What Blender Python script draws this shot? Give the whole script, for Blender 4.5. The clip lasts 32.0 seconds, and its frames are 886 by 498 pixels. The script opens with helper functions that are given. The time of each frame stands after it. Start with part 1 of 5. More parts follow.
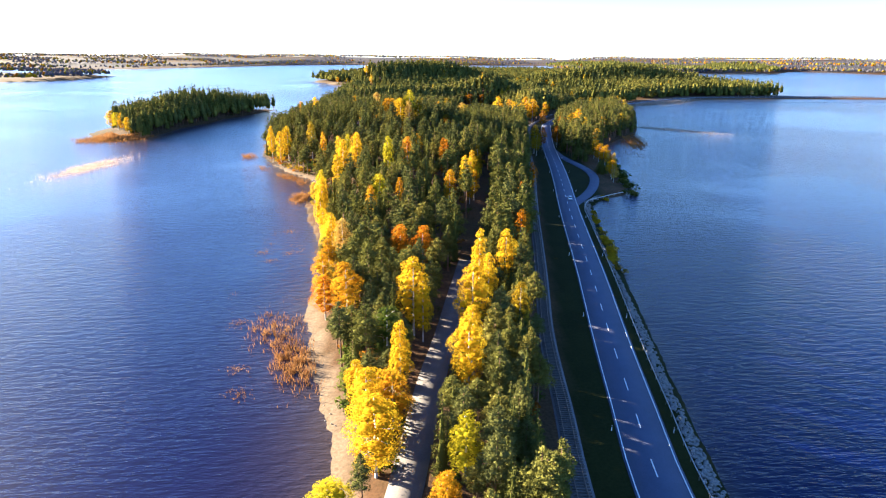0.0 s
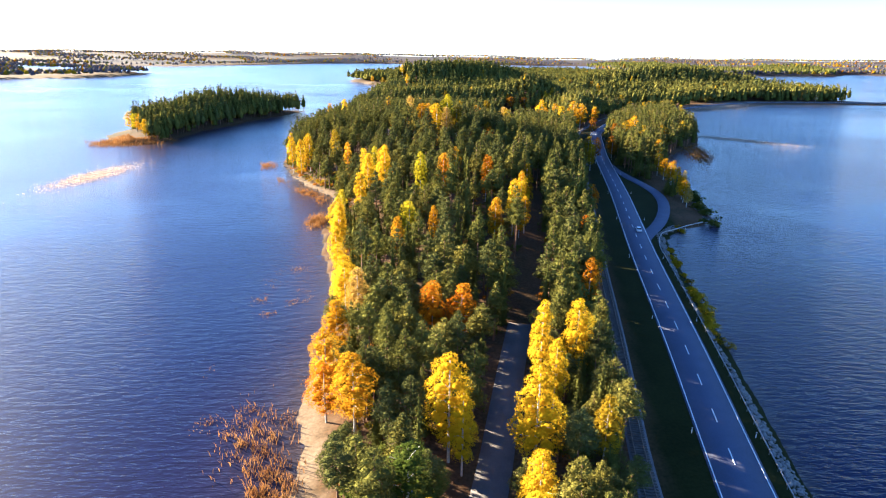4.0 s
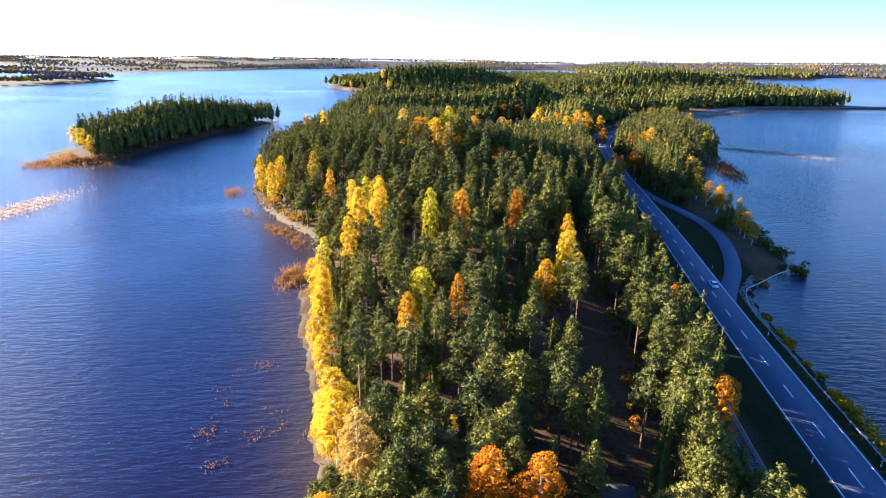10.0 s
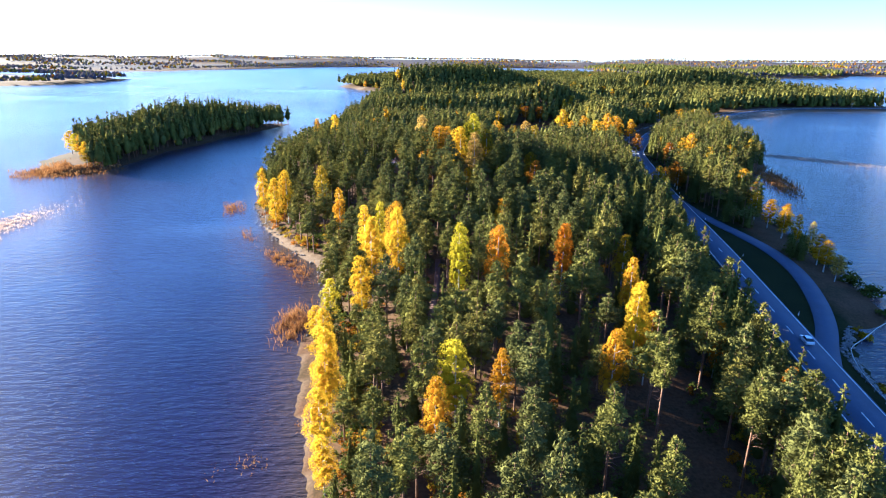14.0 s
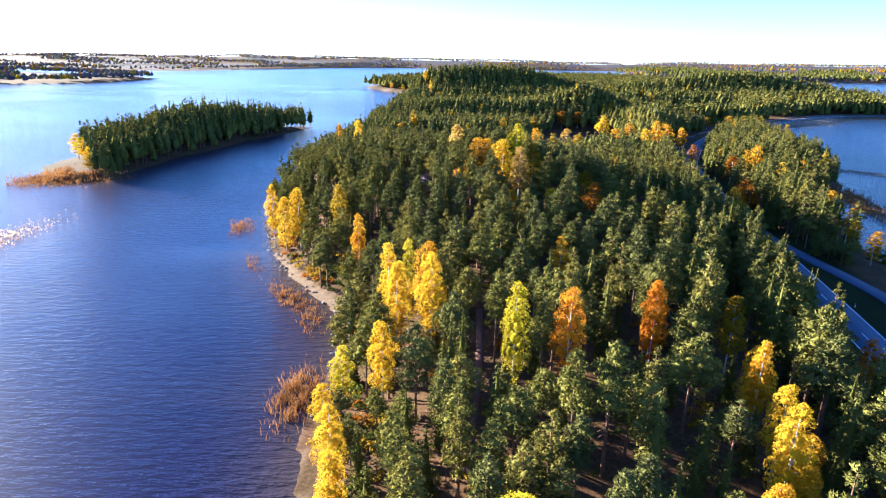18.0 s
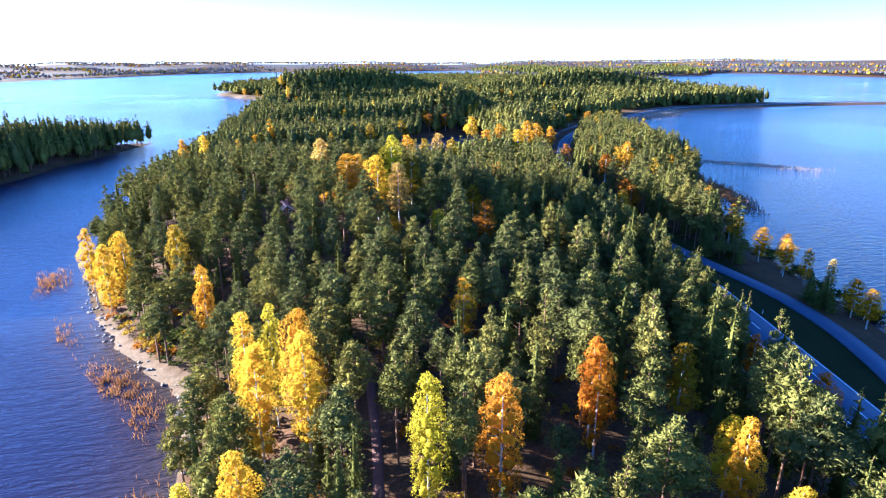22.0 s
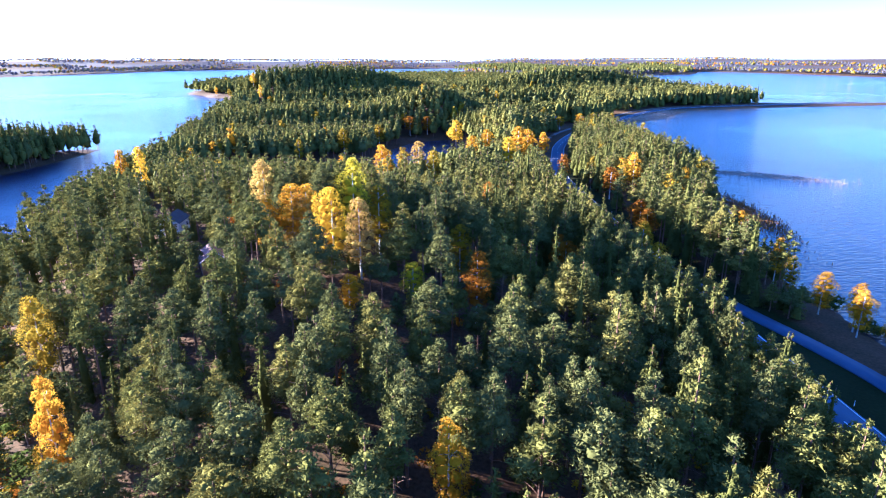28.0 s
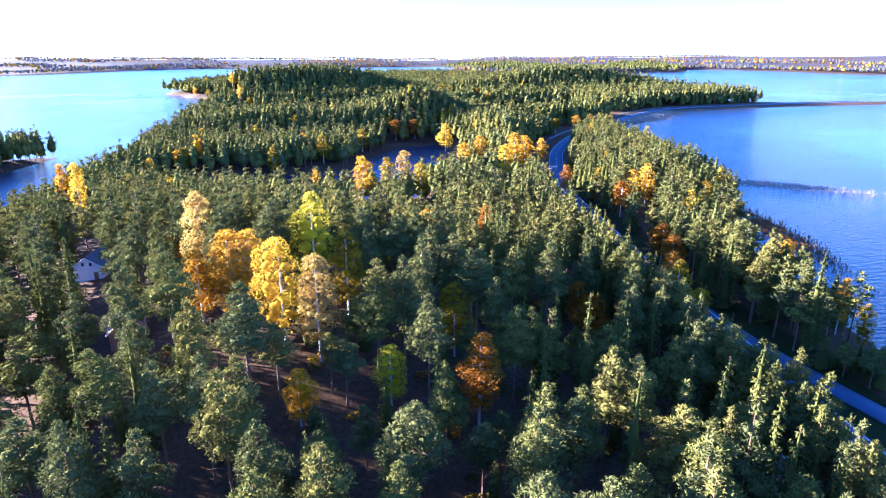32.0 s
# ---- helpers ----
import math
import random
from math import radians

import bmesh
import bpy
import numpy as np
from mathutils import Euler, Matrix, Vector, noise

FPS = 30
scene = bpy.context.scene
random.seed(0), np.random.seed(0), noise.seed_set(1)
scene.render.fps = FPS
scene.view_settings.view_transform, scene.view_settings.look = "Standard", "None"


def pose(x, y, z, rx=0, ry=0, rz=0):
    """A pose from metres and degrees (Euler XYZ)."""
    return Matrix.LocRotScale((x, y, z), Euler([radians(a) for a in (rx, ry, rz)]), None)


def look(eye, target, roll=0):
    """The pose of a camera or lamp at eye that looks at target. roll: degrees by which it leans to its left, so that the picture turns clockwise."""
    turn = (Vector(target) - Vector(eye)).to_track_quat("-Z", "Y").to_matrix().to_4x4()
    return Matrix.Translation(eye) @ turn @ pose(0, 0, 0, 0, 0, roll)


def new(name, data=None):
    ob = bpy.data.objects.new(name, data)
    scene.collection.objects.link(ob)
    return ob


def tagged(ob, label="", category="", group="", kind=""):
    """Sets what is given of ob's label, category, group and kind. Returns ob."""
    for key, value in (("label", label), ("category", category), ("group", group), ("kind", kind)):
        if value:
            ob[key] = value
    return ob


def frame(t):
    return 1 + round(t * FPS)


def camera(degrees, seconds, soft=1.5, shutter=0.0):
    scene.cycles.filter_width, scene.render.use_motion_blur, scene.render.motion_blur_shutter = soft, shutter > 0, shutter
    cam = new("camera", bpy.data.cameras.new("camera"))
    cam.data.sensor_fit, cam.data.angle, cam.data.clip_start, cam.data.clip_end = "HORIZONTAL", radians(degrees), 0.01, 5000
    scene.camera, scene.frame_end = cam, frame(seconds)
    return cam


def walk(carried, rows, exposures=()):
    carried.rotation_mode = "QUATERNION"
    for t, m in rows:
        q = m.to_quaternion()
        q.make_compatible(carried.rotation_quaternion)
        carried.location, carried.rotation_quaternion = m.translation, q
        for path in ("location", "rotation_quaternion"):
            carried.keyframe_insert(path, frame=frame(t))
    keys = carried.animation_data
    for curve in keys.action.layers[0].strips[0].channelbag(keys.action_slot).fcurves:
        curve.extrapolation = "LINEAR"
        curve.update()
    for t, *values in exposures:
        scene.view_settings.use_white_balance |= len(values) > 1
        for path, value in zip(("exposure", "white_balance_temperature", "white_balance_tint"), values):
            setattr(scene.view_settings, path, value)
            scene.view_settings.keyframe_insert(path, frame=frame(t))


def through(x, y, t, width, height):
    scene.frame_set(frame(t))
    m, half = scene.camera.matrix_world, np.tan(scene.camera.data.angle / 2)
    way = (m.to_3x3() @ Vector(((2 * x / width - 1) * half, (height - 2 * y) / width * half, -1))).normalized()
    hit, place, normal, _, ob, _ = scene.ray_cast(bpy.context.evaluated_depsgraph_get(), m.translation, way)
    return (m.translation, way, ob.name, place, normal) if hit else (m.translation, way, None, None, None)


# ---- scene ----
cam = camera(73.8, 32.0, 1.2)
PATH = [
    (0, (2.883, 7.498, 60.816), (2.954, 9.396, 60.187), 0.4),
    (0.5, (2.627, 12.945, 60.845), (2.703, 14.841, 60.215), 0.6),
    (1, (2.667, 18.147, 60.965), (2.744, 20.044, 60.335), 0.6),
    (1.5, (2.556, 23.469, 61.035), (2.635, 25.366, 60.405), 0.7),
    (2, (2.632, 29.147, 60.928), (2.71, 31.043, 60.299), 0.7),
    (2.5, (2.378, 34.556, 61.085), (2.459, 36.452, 60.453), 0.7),
    (3, (2.032, 39.955, 61.05), (2.117, 41.851, 60.419), 0.7),
    (3.5, (1.734, 45.3, 60.733), (1.822, 47.197, 60.103), 0.6),
    (4, (1.297, 50.148, 60.9), (1.258, 52.045, 60.268), 0.8),
    (4.5, (0.886, 54.779, 61.303), (0.568, 56.646, 60.659), 1.5),
    (6.5, (-1.679, 73.515, 60.755), (-2.15, 75.35, 60.115), 1.7),
    (7, (-2.908, 78.306, 60.351), (-3.347, 80.15, 59.713), 2.1),
    (7.5, (-4.177, 83.043, 60.322), (-4.558, 84.901, 59.689), 1.9),
    (8, (-5.495, 87.522, 60.463), (-5.76, 89.402, 59.834), 1.6),
    (8.5, (-6.714, 91.806, 60.576), (-6.833, 93.702, 59.953), 1.0),
    (9, (-7.707, 95.99, 60.748), (-7.756, 97.89, 60.125), 0.5),
    (9.5, (-8.975, 99.671, 60.573), (-8.972, 101.573, 59.953), 0.6),
    (10, (-9.789, 103.2, 60.478), (-9.759, 105.102, 59.86), 0.6),
    (10.5, (-10.385, 106.76, 60.718), (-10.338, 108.662, 60.099), 0.4),
    (11, (-10.772, 110.704, 60.913), (-10.715, 112.604, 60.293), 0.3),
    (11.5, (-11.335, 114.427, 60.817), (-11.266, 116.328, 60.198), 0.3),
    (12, (-11.58, 118.242, 60.999), (-11.506, 120.143, 60.381), 0.1),
    (12.5, (-12.004, 122.065, 61.236), (-11.922, 123.965, 60.616), 0.1),
    (13, (-12.509, 125.779, 61.409), (-12.419, 127.678, 60.789), 0.1),
    (13.5, (-13.065, 129.669, 61.463), (-12.989, 131.568, 60.841), 0.2),
    (14, (-13.588, 133.592, 61.583), (-13.601, 135.492, 60.959), 0.5),
    (14.5, (-14.042, 137.989, 61.452), (-14.137, 139.886, 60.825), 0.7),
    (16.5, (-16.254, 155.126, 60.724), (-16.403, 157.021, 60.102), 0.8),
    (17, (-17.258, 159.11, 60.822), (-17.409, 161.004, 60.199), 1.1),
    (17.5, (-17.857, 163.227, 60.985), (-18.014, 165.121, 60.361), 1.0),
    (18, (-18.412, 167.237, 61.053), (-18.503, 169.136, 60.432), 0.9),
    (18.5, (-18.817, 171.288, 61.084), (-18.795, 173.19, 60.467), 0.5),
    (19, (-19.437, 174.956, 61.152), (-19.26, 176.851, 60.536), 0.1),
    (19.5, (-19.884, 178.599, 61.077), (-19.625, 180.486, 60.466), 0.0),
    (20, (-20.031, 182.003, 61.154), (-19.769, 183.889, 60.543), 0.1),
    (20.5, (-19.942, 185.325, 61.209), (-19.667, 187.209, 60.597), -0.0),
    (21, (-19.731, 188.686, 61.142), (-19.419, 190.564, 60.53), -0.1),
    (21.5, (-19.419, 191.898, 61.194), (-19.089, 193.773, 60.581), -0.2),
    (22, (-19.02, 195.128, 61.094), (-18.689, 197.003, 60.48), -0.3),
    (22.5, (-18.651, 198.112, 61.069), (-18.306, 199.984, 60.457), -0.1),
    (23, (-18.071, 201.277, 61.203), (-17.707, 203.145, 60.589), -0.1),
    (23.5, (-17.27, 204.583, 61.156), (-16.897, 206.45, 60.543), -0.2),
    (24, (-16.489, 207.848, 61.281), (-16.106, 209.712, 60.665), -0.3),
    (24.5, (-15.606, 211.275, 61.173), (-15.218, 213.137, 60.555), -0.3),
    (25, (-14.764, 214.624, 60.998), (-14.374, 216.486, 60.38), -0.4),
    (25.5, (-13.871, 217.955, 60.911), (-13.48, 219.816, 60.292), -0.4),
    (27.5, (-10.946, 232.346, 61.255), (-10.561, 234.208, 60.634), -0.1),
    (28, (-10.255, 236.125, 61.267), (-9.872, 237.987, 60.646), -0.1),
    (28.5, (-9.634, 239.992, 61.462), (-9.253, 241.854, 60.839), -0.1),
    (29, (-8.691, 244.112, 61.379), (-8.312, 245.975, 60.757), -0.0),
    (29.5, (-7.888, 248.104, 61.405), (-7.512, 249.967, 60.781), -0.0),
    (30, (-7.005, 252.106, 61.436), (-6.631, 253.968, 60.811), -0.0),
    (30.5, (-5.989, 256.1, 61.623), (-5.62, 257.962, 60.996), -0.1),
    (31, (-5.201, 260.29, 61.708), (-4.832, 262.153, 61.08), -0.2),
    (31.5, (-4.177, 264.28, 61.74), (-3.806, 266.141, 61.111), -0.2),
    (32, (-3.464, 268.104, 61.67), (-3.047, 269.957, 61.043), -0.2),
]
walk(cam, [(t, look(eye, target, roll)) for t, eye, target, roll in PATH],
     [(0, 3.75, 5500, 20), (4.2, 3.75, 5500, 20), (6.5, 2.85, 5550, 25), (8.2, 2.6, 5450, 25), (9.0, 3.0, 5200, 22), (10.0, 3.45, 4950, 21), (16.5, 3.6, 4850, 22), (18.5, 3.55, 4850, 23), (20, 3.7, 4650, 24), (25.5, 3.85, 4400, 30), (32, 4.2, 4320, 36)])


# ---- light ----
SUN_TURN, SUN_HEIGHT = 62.0, 13.0
world = bpy.data.worlds.new("world")
scene.world = world
world.use_nodes = True
wn = world.node_tree.nodes
sky = wn.new("ShaderNodeTexSky")
sky.sky_type, sky.sun_disc = "NISHITA", False
sky.sun_elevation, sky.sun_rotation = radians(SUN_HEIGHT), radians(-SUN_TURN)
sky.air_density, sky.dust_density, sky.ozone_density = 1.0, 0.2, 5.0
world.node_tree.links.new(sky.outputs[0], wn["Background"].inputs[0])
wn["Background"].inputs[1].default_value = 0.042
sun = new("sun", bpy.data.lights.new("sun", "SUN"))
sun.data.energy, sun.data.angle, sun.data.color = 5.0, radians(0.5), (1.0, 0.80, 0.45)
sun.matrix_world = look((0, 0, 300), (300 * math.sin(radians(SUN_TURN)), -300 * math.cos(radians(SUN_TURN)), 300 - 300 * math.tan(radians(SUN_HEIGHT))))

# ---- materials ----
def material(name, rough=0.8, metal=0.0):
    m = bpy.data.materials.new(name)
    m.use_nodes = True
    b = m.node_tree.nodes["Principled BSDF"]
    b.inputs["Roughness"].default_value, b.inputs["Metallic"].default_value = rough, metal
    return m, m.node_tree.nodes, m.node_tree.links, b


def put(nodes, kind, **values):
    n = nodes.new("ShaderNode" + kind)
    for key, value in values.items():
        n.inputs[key.replace("_", " ")].default_value = value
    return n


def ramp(nodes, links, source, stops):
    r = nodes.new("ShaderNodeValToRGB")
    while len(r.color_ramp.elements) < len(stops):
        r.color_ramp.elements.new(0.5)
    for e, (at, colour) in zip(r.color_ramp.elements, stops):
        e.position, e.color = at, (*colour, 1)
    links.new(source, r.inputs[0])
    return r.outputs[0]


def blend(nodes, links, fac, a, b, kind="MIX"):
    m = nodes.new("ShaderNodeMix")
    m.data_type, m.blend_type = "RGBA", kind
    for slot, v in ((0, fac), (6, a), (7, b)):
        if hasattr(v, "is_linked"):
            links.new(v, m.inputs[slot])
        else:
            m.inputs[slot].default_value = (*v, 1) if isinstance(v, tuple) else v
    return m.outputs[2]


def position(nodes):
    return nodes.new("ShaderNodeNewGeometry").outputs["Position"]


def noise_of(nodes, links, scale, detail=3.0, vector=None, rough=0.6):
    n = put(nodes, "TexNoise", Scale=scale, Detail=detail, Roughness=rough)
    links.new(vector or position(nodes), n.inputs["Vector"])
    return n.outputs["Fac"]


def bump(nodes, links, b, height, strength, distance):
    n = put(nodes, "Bump", Strength=strength, Distance=distance)
    links.new(height, n.inputs["Height"])
    links.new(n.outputs[0], b.inputs["Normal"])


def mottled(name, dark, light, scale, rough=0.85, fine=8.0, relief=0.3, depth=0.03, metal=0.0):
    """A plain rough surface with variation at two scales and fine relief."""
    m, n, l, b = material(name, rough, metal)
    big = ramp(n, l, noise_of(n, l, scale), [(0.3, dark), (0.7, light)])
    grain = noise_of(n, l, scale * fine, 4)
    l.new(blend(n, l, 0.35, big, ramp(n, l, grain, [(0.25, tuple(c * 0.45 for c in dark)), (0.75, tuple(min(c * 1.5, 0.95) for c in light))])), b.inputs["Base Color"])
    bump(n, l, b, grain, relief, depth)
    return m


def leaf(name, low, mid, high, through=0.3, rough=0.85):
    """Needles or leaves: each one has its own shade, each tree its own tint; some light comes through."""
    m, n, l, b = material(name, rough)
    b.inputs["Specular IOR Level"].default_value = 0.0
    geo = n.new("ShaderNodeNewGeometry")
    tree = noise_of(n, l, 0.17, 1.5)
    one = ramp(n, l, geo.outputs["Random Per Island"], [(0.0, low), (0.5, mid), (1.0, high)])
    two = ramp(n, l, tree, [(0.32, low), (0.5, mid), (0.68, high)])
    colour = blend(n, l, 0.7, one, two)
    l.new(colour, b.inputs["Base Color"])
    t = n.new("ShaderNodeBsdfTranslucent")
    l.new(colour, t.inputs[0])
    mix = n.new("ShaderNodeMixShader")
    mix.inputs[0].default_value = through
    l.new(b.outputs[0], mix.inputs[1]), l.new(t.outputs[0], mix.inputs[2])
    l.new(mix.outputs[0], n["Material Output"].inputs[0])
    return m


PINE = leaf("pine_needles", (0.0572, 0.0572, 0.013), (0.095, 0.0943, 0.02), (0.141, 0.135, 0.029), 0.14)
PINE_WARM = leaf("pine_needles_warm", (0.0778, 0.071, 0.014), (0.122, 0.109, 0.022), (0.17, 0.151, 0.032), 0.14)
PINE_COOL = leaf("pine_needles_cool", (0.0497, 0.053, 0.015), (0.0799, 0.0827, 0.023), (0.114, 0.116, 0.033), 0.14)
SPRUCE = leaf("spruce_needles", (0.0464, 0.0498, 0.011), (0.0724, 0.0742, 0.016), (0.105, 0.105, 0.023), 0.12)
GREENLEAF = leaf("green_leaves", (0.0275, 0.044, 0.0066), (0.0605, 0.0825, 0.0138), (0.11, 0.121, 0.022), 0.35)
FOLIAGE = {
    "y": leaf("yellow_leaves", (0.376, 0.208, 0.00273), (0.497, 0.312, 0.00409), (0.558, 0.405, 0.0102), 0.4),
    "g": leaf("golden_leaves", (0.292, 0.128, 0.00273), (0.436, 0.221, 0.00409), (0.521, 0.314, 0.0102), 0.4),
    "o": leaf("orange_leaves", (0.279, 0.0754, 0.00273), (0.424, 0.146, 0.00409), (0.515, 0.244, 0.00681), 0.4),
    "l": leaf("lime_yellow_leaves", (0.219, 0.185, 0.00409), (0.376, 0.314, 0.00681), (0.485, 0.396, 0.0102), 0.4),
    "p": leaf("pale_thinning_leaves", (0.272, 0.157, 0.0342), (0.4, 0.256, 0.0476), (0.485, 0.361, 0.0749), 0.4),
    "r": leaf("rust_leaves", (0.145, 0.0465, 0.00409), (0.253, 0.099, 0.00681), (0.351, 0.163, 0.0136), 0.35),
    "e": GREENLEAF,
    "d": leaf("olive_gold_leaves", (0.132, 0.0812, 0.00409), (0.243, 0.157, 0.00681), (0.351, 0.244, 0.0102), 0.35),
}
BARK = mottled("pine_bark", (0.054, 0.027, 0.015), (0.168, 0.084, 0.042), 1.2, 0.9, 6)
BIRCHBARK = mottled("birch_bark", (0.154, 0.14, 0.119), (0.476, 0.455, 0.42), 1.5, 0.75, 5)
# the blue of the shade on the road is mixed into the asphalt's colour
ASPHALT = mottled("asphalt", (0.030, 0.038, 0.070), (0.046, 0.056, 0.098), 0.25, 0.85, 30, 0.15, 0.01)
GRAVELROAD = mottled("pale_gravel_road", (0.058, 0.053, 0.053), (0.092, 0.083, 0.081), 0.35, 0.95, 20, 0.2, 0.02)
PAINT = mottled("road_paint", (0.496, 0.496, 0.48), (0.656, 0.656, 0.64), 1.2, 0.7, 8, 0.05, 0.005)
BALLAST = mottled("railway_ballast", (0.055, 0.0495, 0.055), (0.121, 0.11, 0.11), 0.8, 0.95, 12, 0.8, 0.06)
STEEL = mottled("galvanised_steel", (0.28, 0.28, 0.288), (0.44, 0.44, 0.448), 2.0, 0.4, 8, 0.1, 0.01, 0.8)
RAILSTEEL = mottled("rusty_rail_steel", (0.10, 0.06, 0.045), (0.24, 0.18, 0.15), 3.0, 0.5, 6, 0.1, 0.01, 0.7)
SLEEPER = mottled("weathered_sleeper", (0.035, 0.028, 0.0245), (0.112, 0.091, 0.077), 2.0, 0.9, 9, 0.4, 0.02)
STONE = mottled("granite_boulder", (0.062, 0.06, 0.06), (0.165, 0.155, 0.148), 1.4, 0.85, 9, 0.5, 0.03)
REED = leaf("dry_reed", (0.12, 0.054, 0.018), (0.216, 0.102, 0.033), (0.312, 0.168, 0.06), 0.3)
# far woods: distance haze put into the leaf colour as flat blue-grey
HAZEWOOD = leaf("hazy_far_woods", (0.080, 0.082, 0.104), (0.098, 0.095, 0.114), (0.12, 0.11, 0.12), 0.5)
PALEREED = leaf("pale_dead_reed", (0.34, 0.24, 0.17), (0.45, 0.34, 0.26), (0.55, 0.44, 0.35), 0.4)
BUSH = leaf("bush_leaves", (0.022, 0.033, 0.0066), (0.055, 0.0715, 0.0138), (0.132, 0.11, 0.0165), 0.3)
WHITEPAINT = mottled("white_boards", (0.62, 0.61, 0.60), (0.80, 0.79, 0.78), 0.9, 0.7, 6, 0.1, 0.01)
REDROOF = mottled("red_brown_roof", (0.15, 0.0562, 0.0413), (0.27, 0.112, 0.0825), 0.9, 0.7, 8, 0.3, 0.02)
DARKROOF = mottled("dark_felt_roof", (0.035, 0.035, 0.042), (0.077, 0.077, 0.091), 0.9, 0.8, 8, 0.3, 0.02)
LOGWALL = mottled("tarred_log_wall", (0.10, 0.05, 0.03), (0.24, 0.13, 0.08), 0.8, 0.8, 10, 0.4, 0.02)
GLASS, _n, _l, _b = material("dark_glass", 0.08)
_b.inputs["Base Color"].default_value = (0.03, 0.035, 0.04, 1)
CARPAINT, _n, _l, _b = material("silver_car_paint", 0.25, 0.3)
_b.inputs["Base Color"].default_value = (0.72, 0.73, 0.75, 1)
RUBBER, _n, _l, _b = material("tyre_rubber", 0.85)
_b.inputs["Base Color"].default_value = (0.02, 0.02, 0.02, 1)
LAMPRED, _n, _l, _b = material("red_lamp_glass", 0.3)
_b.inputs["Base Color"].default_value = (0.5, 0.02, 0.02, 1)


def ground_material():
    """Forest litter, with sand along the beaches and grass on the verges, by the plan's own cover."""
    m, n, l, b = material("ground_cover", 1.0)
    b.inputs["Specular IOR Level"].default_value = 0.05
    cover = n.new("ShaderNodeAttribute")
    cover.attribute_name = "cover"
    parts = n.new("ShaderNodeSeparateColor")
    l.new(cover.outputs["Color"], parts.inputs[0])
    big, fine = noise_of(n, l, 0.09, 4), noise_of(n, l, 1.7, 5)
    litter = blend(n, l, 0.5, ramp(n, l, big, [(0.35, (0.0275, 0.0248, 0.0099)), (0.65, (0.088, 0.0468, 0.0248))]), ramp(n, l, fine, [(0.3, (0.022, 0.0138, 0.0077)), (0.7, (0.121, 0.066, 0.033))]))
    sand = blend(n, l, 0.5, ramp(n, l, big, [(0.35, (0.121, 0.0853, 0.0523)), (0.65, (0.187, 0.14, 0.0935))]), ramp(n, l, fine, [(0.3, (0.0825, 0.0578, 0.0358)), (0.7, (0.22, 0.171, 0.116))]))
    # grass darkened almost to black: the verge's shade is put into its colour
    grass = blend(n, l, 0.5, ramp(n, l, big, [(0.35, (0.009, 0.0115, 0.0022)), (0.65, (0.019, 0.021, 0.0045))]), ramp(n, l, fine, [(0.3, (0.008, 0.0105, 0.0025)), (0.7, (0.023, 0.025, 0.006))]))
    # far open land, with the haze of distance painted in as blue-grey
    hazy_field = ramp(n, l, noise_of(n, l, 0.008, 4), [(0.35, (0.045, 0.050, 0.064)), (0.5, (0.055, 0.057, 0.066)), (0.68, (0.078, 0.070, 0.060))])
    c = blend(n, l, parts.outputs[0], litter, sand)
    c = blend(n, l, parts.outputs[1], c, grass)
    c = blend(n, l, parts.outputs[2], c, hazy_field)
    l.new(c, b.inputs["Base Color"])
    bump(n, l, b, fine, 0.5, 0.12)
    return m


def water_material():
    """Lake water: dark blue depth, the pale bed showing through in the shallows, and wind ripples."""
    m, n, l, b = material("lake_water", 0.06)
    b.inputs["Specular Tint"].default_value = (0.2, 0.5, 1.0, 1)
    b.inputs["Coat Weight"].default_value, b.inputs["Coat Roughness"].default_value, b.inputs["Coat IOR"].default_value = 1.0, 0.36, 1.12
    b.inputs["IOR"].default_value, b.inputs["Specular IOR Level"].default_value = 1.33, 0.13
    near = n.new("ShaderNodeAttribute")
    near.attribute_name = "shallow"
    deep = ramp(n, l, noise_of(n, l, 0.012, 3), [(0.35, (0.0001, 0.0012, 0.023)), (0.65, (0.0002, 0.0018, 0.032))])
    l.new(blend(n, l, near.outputs["Fac"], deep, (0.042, 0.031, 0.024)), b.inputs["Base Color"])
    turn = n.new("ShaderNodeMapping")
    turn.inputs["Rotation"].default_value = (0, 0, radians(-14))
    turn.inputs["Scale"].default_value = (0.30, 1.0, 1.0)
    l.new(position(n), turn.inputs["Vector"])
    waves = noise_of(n, l, 0.75, 3, turn.outputs[0], 0.55)
    small = noise_of(n, l, 2.2, 2, turn.outputs[0], 0.5)
    calm = ramp(n, l, noise_of(n, l, 0.006, 3), [(0.38, (0.3, 0.3, 0.3)), (0.6, (1, 1, 1))])
    add = n.new("ShaderNodeMath")
    add.operation = "MULTIPLY_ADD"
    add.inputs[1].default_value = 0.35
    l.new(small, add.inputs[0]), l.new(waves, add.inputs[2])
    bn = put(n, "Bump", Distance=0.8)
    l.new(calm, bn.inputs["Strength"])
    l.new(add.outputs[0], bn.inputs["Height"])
    l.new(bn.outputs[0], b.inputs["Normal"])
    return m

